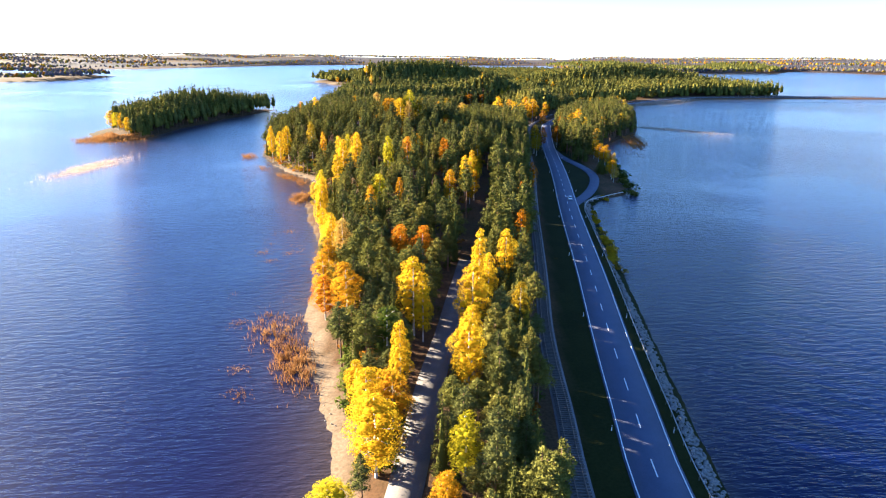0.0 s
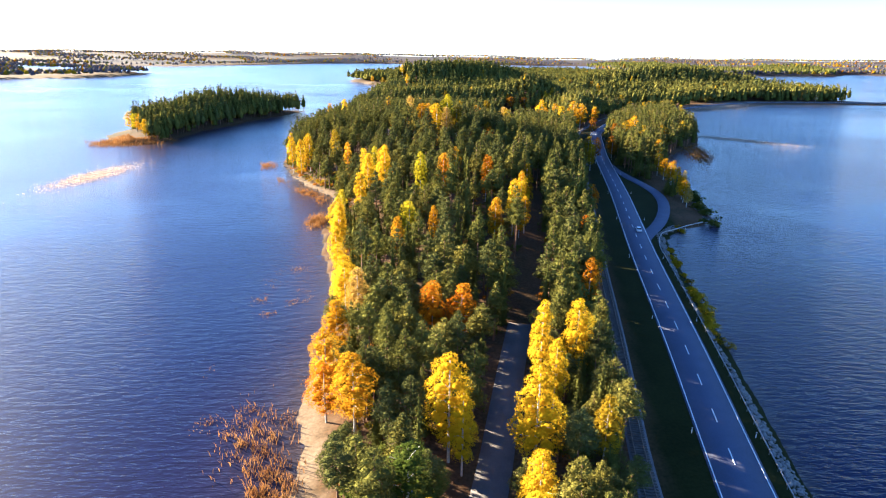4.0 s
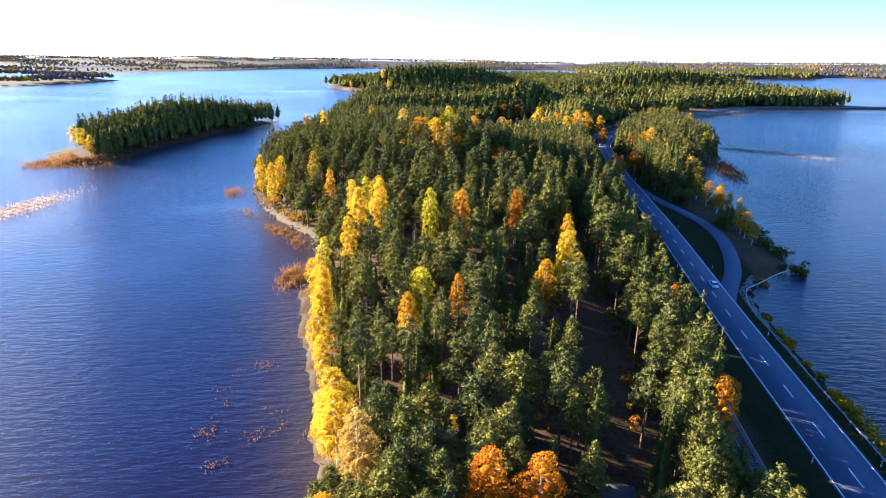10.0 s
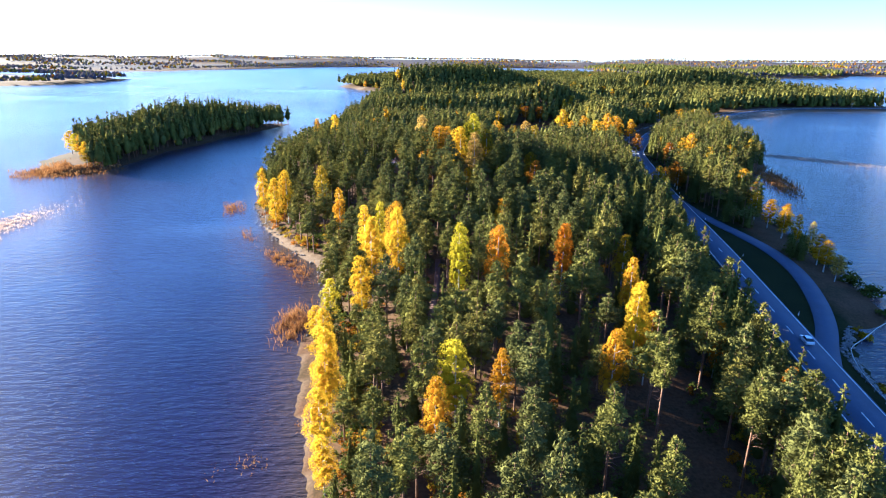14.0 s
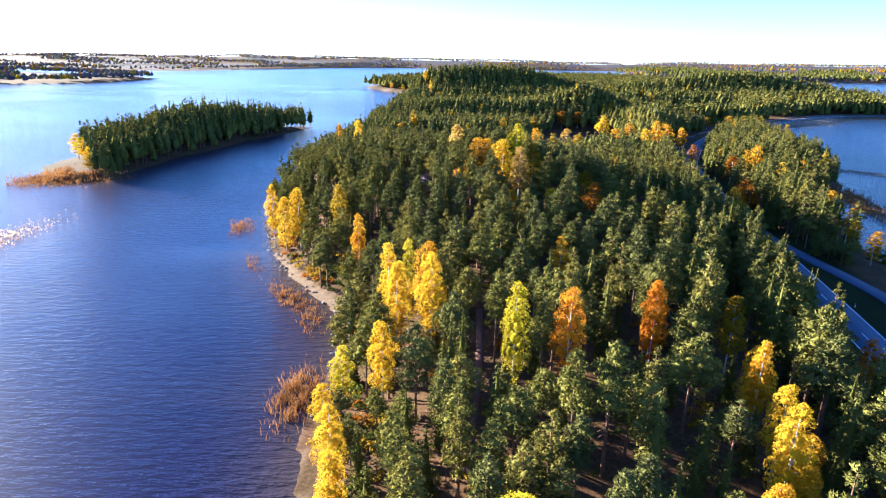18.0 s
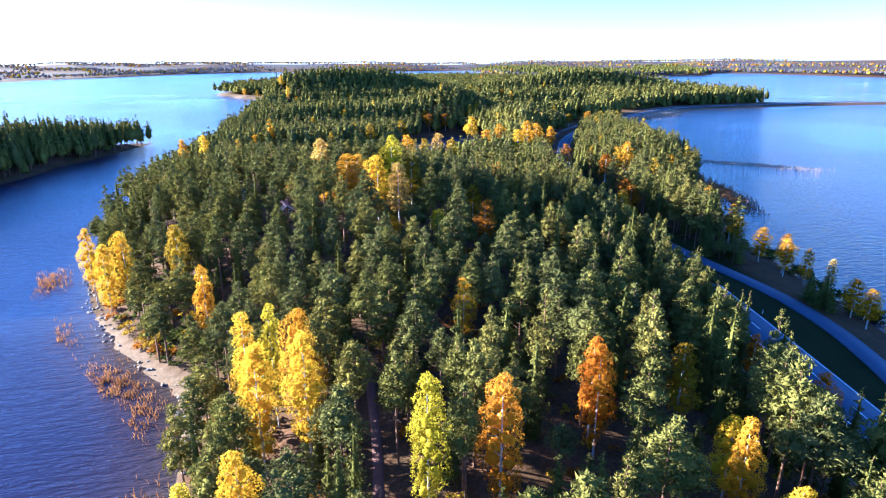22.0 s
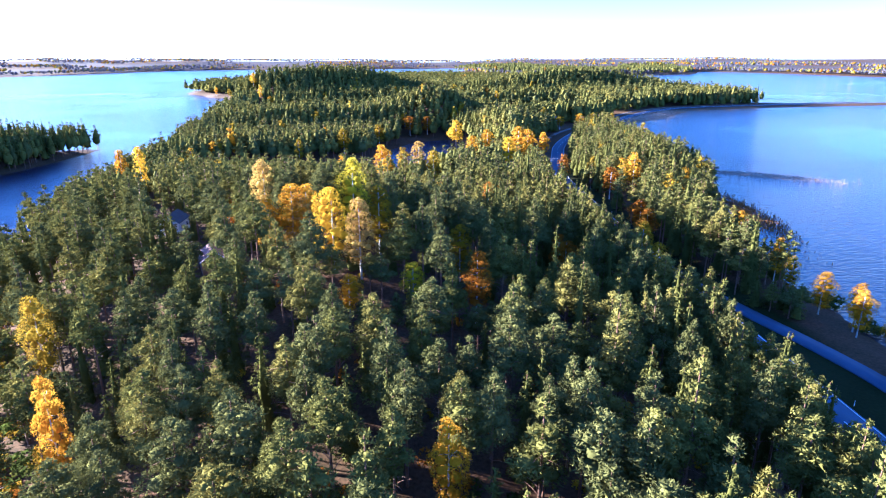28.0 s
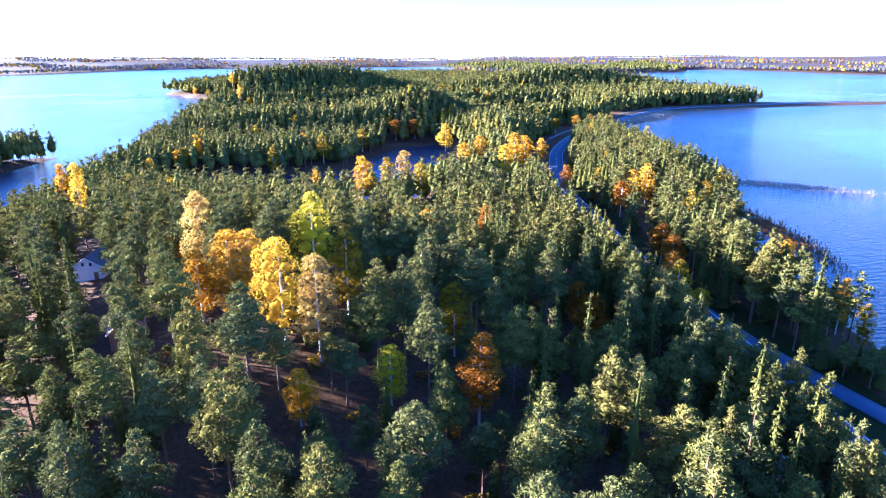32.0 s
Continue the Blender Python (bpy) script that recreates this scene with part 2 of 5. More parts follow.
# ---- plan: shores, lines and heights, in metres ----
MAINLAND = [(-2, -700), (-6, -60), (-9, 60), (-11, 82), (-14, 97), (-17, 107), (-21, 118), (-24, 134), (-26, 147), (-26, 172),
            (-31, 194), (-36, 214), (-41, 230), (-46, 253), (-46, 280), (-48, 292), (-52, 302), (-58, 309), (-67, 321),
            (-75, 333), (-85, 351), (-96, 381), (-105, 420), (-112, 470), (-112, 560), (-108, 650), (-112, 730),
            (-105, 830), (-112, 930), (-128, 1000), (-118, 1066), (-116, 1160), (-168, 1232), (-222, 1345), (-262, 1402),
            (-235, 1440), (-190, 1600), (-120, 1800), (120, 1950), (330, 2020), (400, 1900), (520, 1600), (545, 1280),
            (520, 1060), (560, 990), (640, 920), (1400, 921), (1400, 893), (640, 893), (520, 888), (392, 858), (345, 800),
            (300, 776), (262, 748), (240, 705), (222, 680), (215, 620), (200, 560), (190, 524), (173, 478), (156, 458),
            (136, 428), (122, 401), (117, 370), (110, 334), (105, 308), (101, 286), (97, 268), (84, 262), (74, 249), (69, 229), (64, 207),
            (61, 185), (57, 155), (53, 123), (50, 107), (48, 92), (46, 77), (42, -60), (38, -700)]
POND = [(-92, 572), (-62, 538), (-12, 518), (40, 522), (72, 562), (90, 615), (94, 660), (84, 690), (60, 680), (38, 645), (15, 604), (-22, 594), (-70, 598)]
BAY = [(150, 850), (165, 800), (212, 797), (246, 812), (292, 860), (300, 936), (268, 948), (211, 976), (165, 965)]
INLET = [(-92, 850), (-40, 838), (40, 858), (90, 900), (128, 960), (80, 1000), (0, 1006), (-60, 992), (-92, 960)]
ISLET = [(-240, 456), (-223, 434), (-205, 438), (-199, 470), (-199, 520), (-190, 550), (-186, 595), (-177, 612), (-166, 650),
         (-158, 694), (-178, 684), (-214, 655), (-240, 610), (-254, 540), (-252, 480)]
HEADLAND = [(-765, 1585), (-779, 1350), (-850, 1240), (-1400, 1050), (-3200, 900), (-3200, 1900), (-1250, 1850), (-900, 1690)]
FAR_WEST = [(-4900, 1900), (-1800, 2050), (-1458, 2180), (-1040, 2120), (-969, 2426), (-687, 3106), (-469, 3347), (0, 3420),
            (449, 3366), (700, 3420), (1000, 3330), (1000, 4900), (-4900, 4900)]
FAR_EAST = [(654, 3010), (700, 2500), (840, 2160), (1060, 2120), (1290, 2160), (1420, 2420), (1560, 2440), (1660, 2150),
            (1640, 1800), (1900, 1500), (4900, 1300), (4900, 4900), (900, 4900), (880, 3400)]
MID_ISLE = [(560, 2250), (640, 2080), (760, 2060), (800, 2300), (700, 2900), (560, 2800)]
ROAD = [(19, -700), (28, -60), (37, 75), (40, 96), (44, 122), (51, 164), (61, 229), (75, 313), (89, 408), (100, 468), (111, 523),
        (121, 550), (134, 582), (150, 619), (170, 654), (195, 690), (236, 735), (299, 802), (350, 850), (410, 886), (500, 903), (640, 907), (1390, 907)]
DIRT = [(-14, -60), (-6, 40), (0.5, 78), (4.5, 106), (8, 124), (11.5, 145), (14.5, 162), (18.5, 184), (24, 219), (34, 288), (46, 352), (56, 414)]
LAYBY = [(62, 236), (69, 249), (76, 261), (82, 274), (87, 288), (90.5, 302), (92, 318), (91, 334), (89, 350), (87.5, 368), (88, 392)]
FOOTPATH = [(-18, 236), (-17, 250), (-16, 268), (-16, 286)]


def smooth(v):
    v = np.clip(v, 0, 1)
    return v * v * (3 - 2 * v)


def curve_line(points, step):
    """Points evenly spaced along a smooth line through the given ones."""
    p = np.array(points, float)
    out = []
    for i in range(len(p) - 1):
        a, b, c, d = p[max(i - 1, 0)], p[i], p[i + 1], p[min(i + 2, len(p) - 1)]
        length = np.linalg.norm(c - b)
        t0, t1 = (c - a) * length / max(np.linalg.norm(c - b) + np.linalg.norm(b - a), 1e-6), (d - b) * length / max(np.linalg.norm(d - c) + length, 1e-6)
        n = max(2, int(length / step))
        for k in range(n):
            t = k / n
            out.append((2 * t**3 - 3 * t**2 + 1) * b + (t**3 - 2 * t**2 + t) * t0 + (-2 * t**3 + 3 * t**2) * c + (t**3 - t**2) * t1)
    return np.array(out + [p[-1]])


def offset_line(line, side):
    """The line moved to its right by side metres."""
    way = np.gradient(line, axis=0)
    way /= np.linalg.norm(way, axis=1)[:, None]
    return line + side * np.stack([way[:, 1], -way[:, 0]], 1)


def line_offset(x, y, line):
    """Distance to a line, and its sign: plus on the right of it."""
    x, y = np.asarray(x, float), np.asarray(y, float)
    best, sign = np.full(x.shape, 1e9), np.ones(x.shape)
    for (ax, ay), (bx, by) in zip(line[:-1], line[1:]):
        dx, dy = bx - ax, by - ay
        t = np.clip(((x - ax) * dx + (y - ay) * dy) / (dx * dx + dy * dy), 0, 1)
        d = np.hypot(x - ax - t * dx, y - ay - t * dy)
        near = d < best
        best = np.where(near, d, best)
        sign = np.where(near, np.where((x - ax) * dy - (y - ay) * dx > 0, 1.0, -1.0), sign)
    return best, sign


def inside_by(x, y, poly):
    """Distance to a closed outline, plus inside it."""
    x, y = np.asarray(x, float), np.asarray(y, float)
    d, _ = line_offset(x, y, poly + poly[:1])
    into = np.zeros(x.shape, bool)
    for (ax, ay), (bx, by) in zip(poly, poly[1:] + poly[:1]):
        cross = (ay > y) != (by > y)
        into ^= cross & (x < ax + (y - ay) * (bx - ax) / (by - ay if by != ay else 1e-9))
    return np.where(into, d, -d)


def shore(x, y):
    """Metres inland from the nearest shore; minus on the water."""
    wob = 0.6 * np.sin(np.asarray(x) * 0.31 + 2) * np.sin(np.asarray(y) * 0.23) + 0.5 * np.sin(np.asarray(x) * 0.83 + np.asarray(y) * 0.71)
    land = inside_by(x, y, MAINLAND)
    for hole in (POND, BAY, INLET):
        land = np.minimum(land, -inside_by(x, y, hole))
    for other in (ISLET, HEADLAND, FAR_WEST, FAR_EAST, MID_ISLE):
        land = np.maximum(land, inside_by(x, y, other))
    return land + wob * smooth((np.asarray(y) - 60) / 60 + 0.3)


ROAD_LINE = curve_line(ROAD, 6)
DIRT_LINE = curve_line(DIRT, 5)
LAYBY_LINE = curve_line(LAYBY, 3)
RAIL_LINE = offset_line(ROAD_LINE, (-14.0 + 2.4 * smooth((132 - ROAD_LINE[:, 1]) / 60))[:, None])
HILLS = [(-8, 366, 18, 50, 62), (8, 255, 8.0, 36, 50), (-60, 430, 9, 40, 60), (60, 500, 4.5, 40, 50), (-30, 560, 6, 60, 60),
         (-20, 722, 12, 80, 20), (85, 742, 22, 42, 26), (112, 640, 14, 36, 55), (160, 520, 4, 50, 60),
         (-75, 1085, 20, 75, 36), (45, 1092, 21, 75, 36), (-15, 1150, 19, 120, 60), (330, 1060, 19, 130, 30), (360, 1110, 15, 120, 50), (420, 1020, 6, 110, 60), (-215, 600, 9, 34, 90),
         (-1700, 1500, 12, 700, 260), (680, 2500, 12, 150, 300)]


def ground(x, y):
    """The height of the ground; the lake's surface is at 0."""
    x, y = np.asarray(x, float), np.asarray(y, float)
    d = shore(x, y)
    hill = sum(h * np.exp(-((x - a) / sa) ** 2 - ((y - b) / sb) ** 2) for a, b, h, sa, sb in HILLS)
    far = smooth((np.hypot(x, y) - 2100) / 2300) * (30 + 9 * np.sin(x * 0.0042 + 1) * np.sin(y * 0.0031) + 7 * np.sin(x * 0.0017 + y * 0.0023))
    dr, sign = line_offset(x, y, ROAD_LINE[::2])
    cut = smooth((dr - np.where(sign < 0, 16, 7)) / 15)
    land = 0.12 + 1.7 * smooth(d / 11) + hill * cut * smooth((d - 1) / 26) + far * smooth(d / 250)
    land = land + 0.25 * np.sin(x * 0.4) * np.sin(y * 0.37) * smooth(d / 10) * smooth((dr - 17) / 8) * smooth((line_offset(x, y, DIRT_LINE[::3])[0] - 4) / 5)
    wet = np.maximum(-7, 0.1 * d - 0.02)
    z = np.where(d > 0, land, wet)
    level = smooth((8 - line_offset(x, y, LAYBY_LINE[::3])[0]) / 4) * (d > 0)
    z = z * (1 - level) + 1.6 * level
    bank = 1.86 * smooth((10.2 - dr) / 4.2)
    z = np.where((dr < 10.2) & (sign > 0), np.maximum(z, bank), z)
    return np.where((dr < 17) & (sign < 0) & (d > -6), np.maximum(np.minimum(z, 1.86), np.where(dr < 7, 1.86, 1.55)), z)
SOUTH_TREES = """
-14 130 15 6 g, -21 142 14 5 g, -20 171 15 5 p, -34 224 17 4 y, -24 177 15 4.5 y, 1 125 18 6 y, 3 122 14 4 y, -3 162 15 5 o
3 161 14 5 o, -1 99 16 3.5 y, -9 101 8 3.5 y, 17 144 18 4.2 y, 18.5 137 15 3.8 y, 13.5 122 18 6.5 y, 12.5 110 14 4.5 y, 24 148 17 4.2 y, 11 100 16 5.5 y
9 78 11 5 l, 6 70 8 4 g, -10 73 6 5 l, -4 80 14 7 y, -6 89 13 6 y, 24 124 13 4 d, -2 91 11 5 g
-216 463 10 4.5 y, -225 474 12 5 g, -234 484 11 5 l, -244 494 12 5 y, -212 455 8 4 d, -4 112 12 7 e, -22 157 14 5 g, -20 136 11 5 o"""
RIDGE_TREES = """
-3 249 19 5 o, -11 251 20 4.5 l, -35 281 21 5 y, -31 281 21 4.5 l, -26 275 22 5 g, -32 270 21 5 y, -25 265 22 5 y, -47 311 20 4 g
-57 334 20 4.5 d, -72 343 20 4 y, -76 341 19 4 y, -83 351 20 4 y, 12 257 17 4 o, 23 243 16 4 g, 19 226 18 4.5 y, 13 217 15 4 g
21 225 11 3.5 g, -5 214 13 3.5 g, -12 215 16 5 l, -15 209 14 3.5 g, 49 275 14 3 o, 38 212 15 3.5 o, 33 179 15 4 o, 37 233 12 3 o
-37 236 15 4.5 y, -34 222 14 4.5 y, -33 212 13 4 y, -31 204 10 4 y, -26 186 13 5 y, -26 182 11 5 y"""
CREST_TREES = """
-32 252 17 5 y, -40 257 12 4 l, -42 251 9 4 y, 25 248 13 4 y, 27 262 15 5 d, 22 234 15 4.5 y, 23 229 12 4 g, 1 288 14 4 g
51 262 14 4 o, 13 261 15 4 o, -80 484 18 4 y, -98 521 16 4 g, -80 580 12 4 g, -24 379 19 5 p, -14 360 16 6 g, -17 360 16 6 g
-22 361 14 5.5 g, -34 395 9 5 o, -9 352 18 5.5 y, -4 364 20 5.5 l"""
NORTH_TREES = """
-4 347 17 5.5 p, 1 359 16 5.5 d, -15 360 14 6 p, 16 498 17 5 g, 30 532 16 5 d, 38 532 17 5 p, 37 486 14 5 d, 23 402 16 5.5 g
43 420 17 5.5 r, 17 351 13 4.5 d, 16 333 14 5 r, 5 338 9 4 l, -7 335 8 3.5 g, 4 613 14 5 d, -23 593 14 3.5 d, 30 653 12 6 d
85 652 16 6 y, 77 574 14 6 g, 86 574 15 6 g, 97 550 19 7 g, 83 524 15 6 y, 104 554 17 6 g, 118 567 14 5 g, 184 834 12 7 y"""
EAST_TREES = """
102 498 13 4 r, 126 475 15 4.5 g, 73 374 17 5.5 d, 73 366 14 5 d, 44 358 13 4.5 r, 46 367 12 4 r, 117 392 15 5 g, 114 388 14 4.5 d
97 417 12 6 r, 95 409 11 6 r, 111 467 12 5 r, 81 388 14 5 r, 109 366 13 4 g, 106 357 11 3.5 d, 106 347 11 4.5 g, 107 338 12 4.5 g
105 335 11 4 g, 106 328 11 3.2 g, 106 320 11 2.6 p, 101 307 10 4.5 g, 99.5 301 10 5 g, 98 293 8 4 p"""
SPIT_TREES = """
-261 1598 16 7.7 y, -257 1659 16 6.6 y, -167 1257 14 6.6 g, -141 1208 14 6.6 d, -92 1079 18 7.15 y, -81 1046 18 7.7 y, -68 1009 14 6.6 g, 212 1022 18 6.6 g
215 988 18 7.7 y, 184 1046 16 6.6 d, 265 848 12 7.7 d, 309 885 12 6.6 g, 325 881 14 6.6 y, 364 914 13 4.95 g, 236 748 9 5.5 d, 218 738 9 5.5 g
189 713 9 4.95 d, 489 924 12 6.6 p, 502 912 10 4.95 p, 546 922 12 4.95 p, 58 693 12 6.6 r, 72 696 12 6.6 r, 56 707 10 4.95 g"""

# ---- large structure ----
def mesh_of(name, verts, faces, mats=(), index=None):
    """A mesh from arrays of corners and of three- or four-cornered faces."""
    verts, faces = np.asarray(verts, np.float32), np.asarray(faces, np.int32)
    me = bpy.data.meshes.new(name)
    me.vertices.add(len(verts))
    me.vertices.foreach_set("co", verts.ravel())
    k = faces.shape[1]
    me.loops.add(faces.size)
    me.loops.foreach_set("vertex_index", faces.ravel())
    me.polygons.add(len(faces))
    me.polygons.foreach_set("loop_start", np.arange(0, faces.size, k, dtype=np.int32))
    for m in mats:
        me.materials.append(m)
    if index is not None:
        me.polygons.foreach_set("material_index", np.asarray(index, np.int32))
    me.update(calc_edges=True)
    return me


def spread(low, high, fine_low, fine_high, step, grow=1.16):
    """Coordinates that are dense between fine_low and fine_high and widen outwards."""
    mid = list(np.arange(fine_low, fine_high + 0.1, step))
    up, s = [mid[-1]], step
    while up[-1] < high:
        s *= grow
        up.append(up[-1] + s)
    down, s = [mid[0]], step
    while down[-1] > low:
        s *= grow
        down.append(down[-1] - s)
    return np.array(down[:0:-1] + mid + up[1:])


def sheet(xs, ys):
    gx, gy = np.meshgrid(xs, ys)
    i = np.arange(gx.size).reshape(gx.shape)
    faces = np.stack([i[:-1, :-1], i[:-1, 1:], i[1:, 1:], i[1:, :-1]], -1).reshape(-1, 4)
    return gx.ravel(), gy.ravel(), faces


def colour_layer(me, name, values):
    layer = me.attributes.new(name, "FLOAT_COLOR", "POINT")
    layer.data.foreach_set("color", np.asarray(values, np.float32).ravel())


gx, gy, faces = sheet(spread(-4800, 4800, -120, 150, 2.5, 1.14), spread(-4000, 4900, 55, 450, 2.5, 1.10))
gz = ground(gx, gy)
me = mesh_of("ground", np.stack([gx, gy, gz], 1), faces)
inland = shore(gx, gy)
road_by, road_side = line_offset(gx, gy, ROAD_LINE)
beach = smooth((4.4 - inland) / 2) * smooth((gy - 20) / 40) * np.where((gy < 160) & (gx < 0), 1, 0) + smooth((3.2 - inland) / 1.5) * ((gx < -40) & (gy > 285) & (gy < 345))
spit = smooth((16 - inland) / 6) * ((gy > 960) & (gy < 1420) & (gx < -60))
marsh = smooth((45 - inland) / 20) * ((gy > 735) & (gx > 255) & (gx < 520) & (road_side > 0)) * 0.8
bed = (inland < 0) * 0.8 * (gx > -100) * (gx < 45) * (gy < 345)
# cover of the grass whose colour has the verge's shade in it
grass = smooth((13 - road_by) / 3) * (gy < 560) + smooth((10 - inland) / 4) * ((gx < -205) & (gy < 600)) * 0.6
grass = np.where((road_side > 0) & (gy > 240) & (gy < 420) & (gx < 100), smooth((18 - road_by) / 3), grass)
# where the haze-tinted colour covers the land, from 1500 m out
hazy_field = smooth((0.35 - np.sin(gx * 0.006) * np.sin(gy * 0.005 + 1)) * 3) * (np.hypot(gx, gy) > 1500) * (inland > 60) * 0.9
one = np.ones_like(gx)
colour_layer(me, "cover", np.stack([np.clip(beach + spit + marsh + bed, 0, 1), np.clip(grass, 0, 1), np.clip(hazy_field, 0, 1), one], 1))
me.materials.append(ground_material())
me.polygons.foreach_set("use_smooth", np.ones(len(faces), bool))
tagged(new("ground", me), "wooded lakeland ground with sandy shores and low hills", "ground", kind="structure")

wx, wy, faces = sheet(spread(-4800, 4800, -110, 130, 4, 1.15), spread(-4000, 4900, 60, 420, 4, 1.12))
me = mesh_of("water", np.stack([wx, wy, 0 * wx], 1), faces, [water_material()])
out = -shore(wx, wy)
shallow = np.exp(-np.clip(out, 0, 99) / np.where((wx < -38) & (wy > 258) & (wy < 345), 11.0, np.where((wx < 10) & (wy < 330), 7.5, 3.0))) * 0.9
layer = me.attributes.new("shallow", "FLOAT", "POINT")
layer.data.foreach_set("value", shallow.astype(np.float32))
tagged(new("water", me), "rippled deep blue lake water", "lake", kind="structure")


def ribbon(name, line, width, material_, lift, label, parent=None, kind="structure", crown=0.0, z=None):
    """A strip along a line, lying on the ground or at the height z."""
    n = 3
    rows = [offset_line(line, width * (k / (n - 1) - 0.5)) for k in range(n)]
    verts = []
    for k, row in enumerate(rows):
        h = np.full(len(row), z) if z is not None else ground(row[:, 0], row[:, 1])
        verts.append(np.stack([row[:, 0], row[:, 1], h + lift + (crown if k == 1 else 0)], 1))
    m = len(line)
    top = np.concatenate(verts)
    low = top.copy()
    low[:, 2] -= 0.25
    i = np.arange(m - 1)
    f = []
    for k in range(n - 1):
        a, b = k * m + i, (k + 1) * m + i
        f.append(np.stack([a, b, b + 1, a + 1], 1))
    total = n * m
    for k, flip in ((0, 1), (n - 1, 0)):
        a = k * m + i
        f.append(np.stack([a, a + 1, a + 1 + total, a + total], 1) if flip else np.stack([a + 1, a, a + total, a + 1 + total], 1))
    ob = new(name, mesh_of(name, np.concatenate([top, low]), np.concatenate(f), [material_]))
    ob.parent = parent
    return tagged(ob, label, "road" if kind == "structure" and parent is None else "", kind=kind if parent is None else "")


road = ribbon("road", ROAD_LINE, 8.3, ASPHALT, 0.02, "two-lane asphalt road with white lines along the lake", z=1.9, crown=0.05)
ribbon("road_layby", LAYBY_LINE, 4.6, ASPHALT, 0.0, "asphalt lay-by beside the main road", z=1.9)
dirt_road = ribbon("dirt_road", DIRT_LINE[DIRT_LINE[:, 1] < 178], 5.3, GRAVELROAD, 0.10, "pale gravel track between birches")
footpath = ribbon("footpath", curve_line(FOOTPATH, 4), 1.4, mottled("needle_path", (0.065, 0.03, 0.02), (0.12, 0.055, 0.04), 0.5, 0.95, 10), 0.06, "narrow brown needle-covered path in the wood")
near_road = ROAD_LINE[(ROAD_LINE[:, 1] < 960) & (ROAD_LINE[:, 1] > -70)]
for side in (-3.75, 3.75):
    ribbon("edge_line", offset_line(near_road, side), 0.16, PAINT, 0.045, "", road, z=1.915)
fine_road = curve_line([tuple(p) for p in near_road[near_road[:, 0] < 420]], 1.0)
step = np.r_[0, np.cumsum(np.linalg.norm(np.diff(fine_road, axis=0), axis=1))]
for k in range(int(step[-1] / 12)):
    dash = fine_road[(step >= k * 12) & (step <= k * 12 + 5)]
    if len(dash) > 2:
        ribbon("centre_dash", dash, 0.17, PAINT, 0.06, "", road, z=1.96)

# ---- trees ----
def part(name, me, parent, label=""):
    ob = new(name, me)
    ob.parent = parent
    return tagged(ob, label)


def tufts(rng, centres, radii, count, size, rise=0.25, spread_=0.55, long=1.5):
    """Small three-cornered sprays over the skins of many clumps."""
    k = len(centres)
    pick = np.repeat(np.arange(k), count)
    u = rng.normal(size=(len(pick), 3))
    u[:, 2] = np.where(u[:, 2] < -0.25, -u[:, 2] * 0.6, u[:, 2])
    u /= np.linalg.norm(u, axis=1)[:, None]
    at = centres[pick] + u * radii[pick] * rng.uniform(0.55, 1.08, (len(pick), 1))
    n = u + spread_ * rng.normal(size=u.shape) + (0, 0, rise)
    n /= np.linalg.norm(n, axis=1)[:, None]
    a = np.cross(n, rng.normal(size=u.shape))
    a /= np.linalg.norm(a, axis=1)[:, None]
    b = np.cross(n, a)
    s = size * rng.uniform(0.55, 1.3, (len(pick), 1))
    verts = np.stack([at + a * s * long * 0.6, at - a * s * long * 0.4 + b * s * 0.5, at - a * s * long * 0.4 - b * s * 0.5], 1).reshape(-1, 3)
    return verts, np.arange(len(verts)).reshape(-1, 3)


def stem(rng, height, radius, bend, limbs=(), sides=5, rings=5):
    """A tapered, slightly bent trunk with limbs."""
    verts, faces = [], []

    def tube(points, radii):
        base = len(verts)
        for p, r in zip(points, radii):
            for s in range(sides):
                a = 2 * math.pi * s / sides
                verts.append((p[0] + r * math.cos(a), p[1] + r * math.sin(a), p[2]))
        for j in range(len(points) - 1):
            for s in range(sides):
                q, w = base + j * sides + s, base + j * sides + (s + 1) % sides
                faces.append((q, w, w + sides)), faces.append((q, w + sides, q + sides))

    lean = rng.uniform(-bend, bend, 2)
    line = [(lean[0] * (t**2), lean[1] * (t**2), t * height - 0.3 * (t == 0)) for t in np.linspace(0, 1, rings)]
    tube(line, [radius * (1 - 0.85 * t) + 0.02 for t in np.linspace(0, 1, rings)])
    for at, end in limbs:
        tube([at, ((at[0] + end[0]) / 2, (at[1] + end[1]) / 2, (at[2] + end[2]) / 2 + 0.15), end], [radius * 0.35, radius * 0.22, 0.03])
    return np.array(verts), np.array(faces)


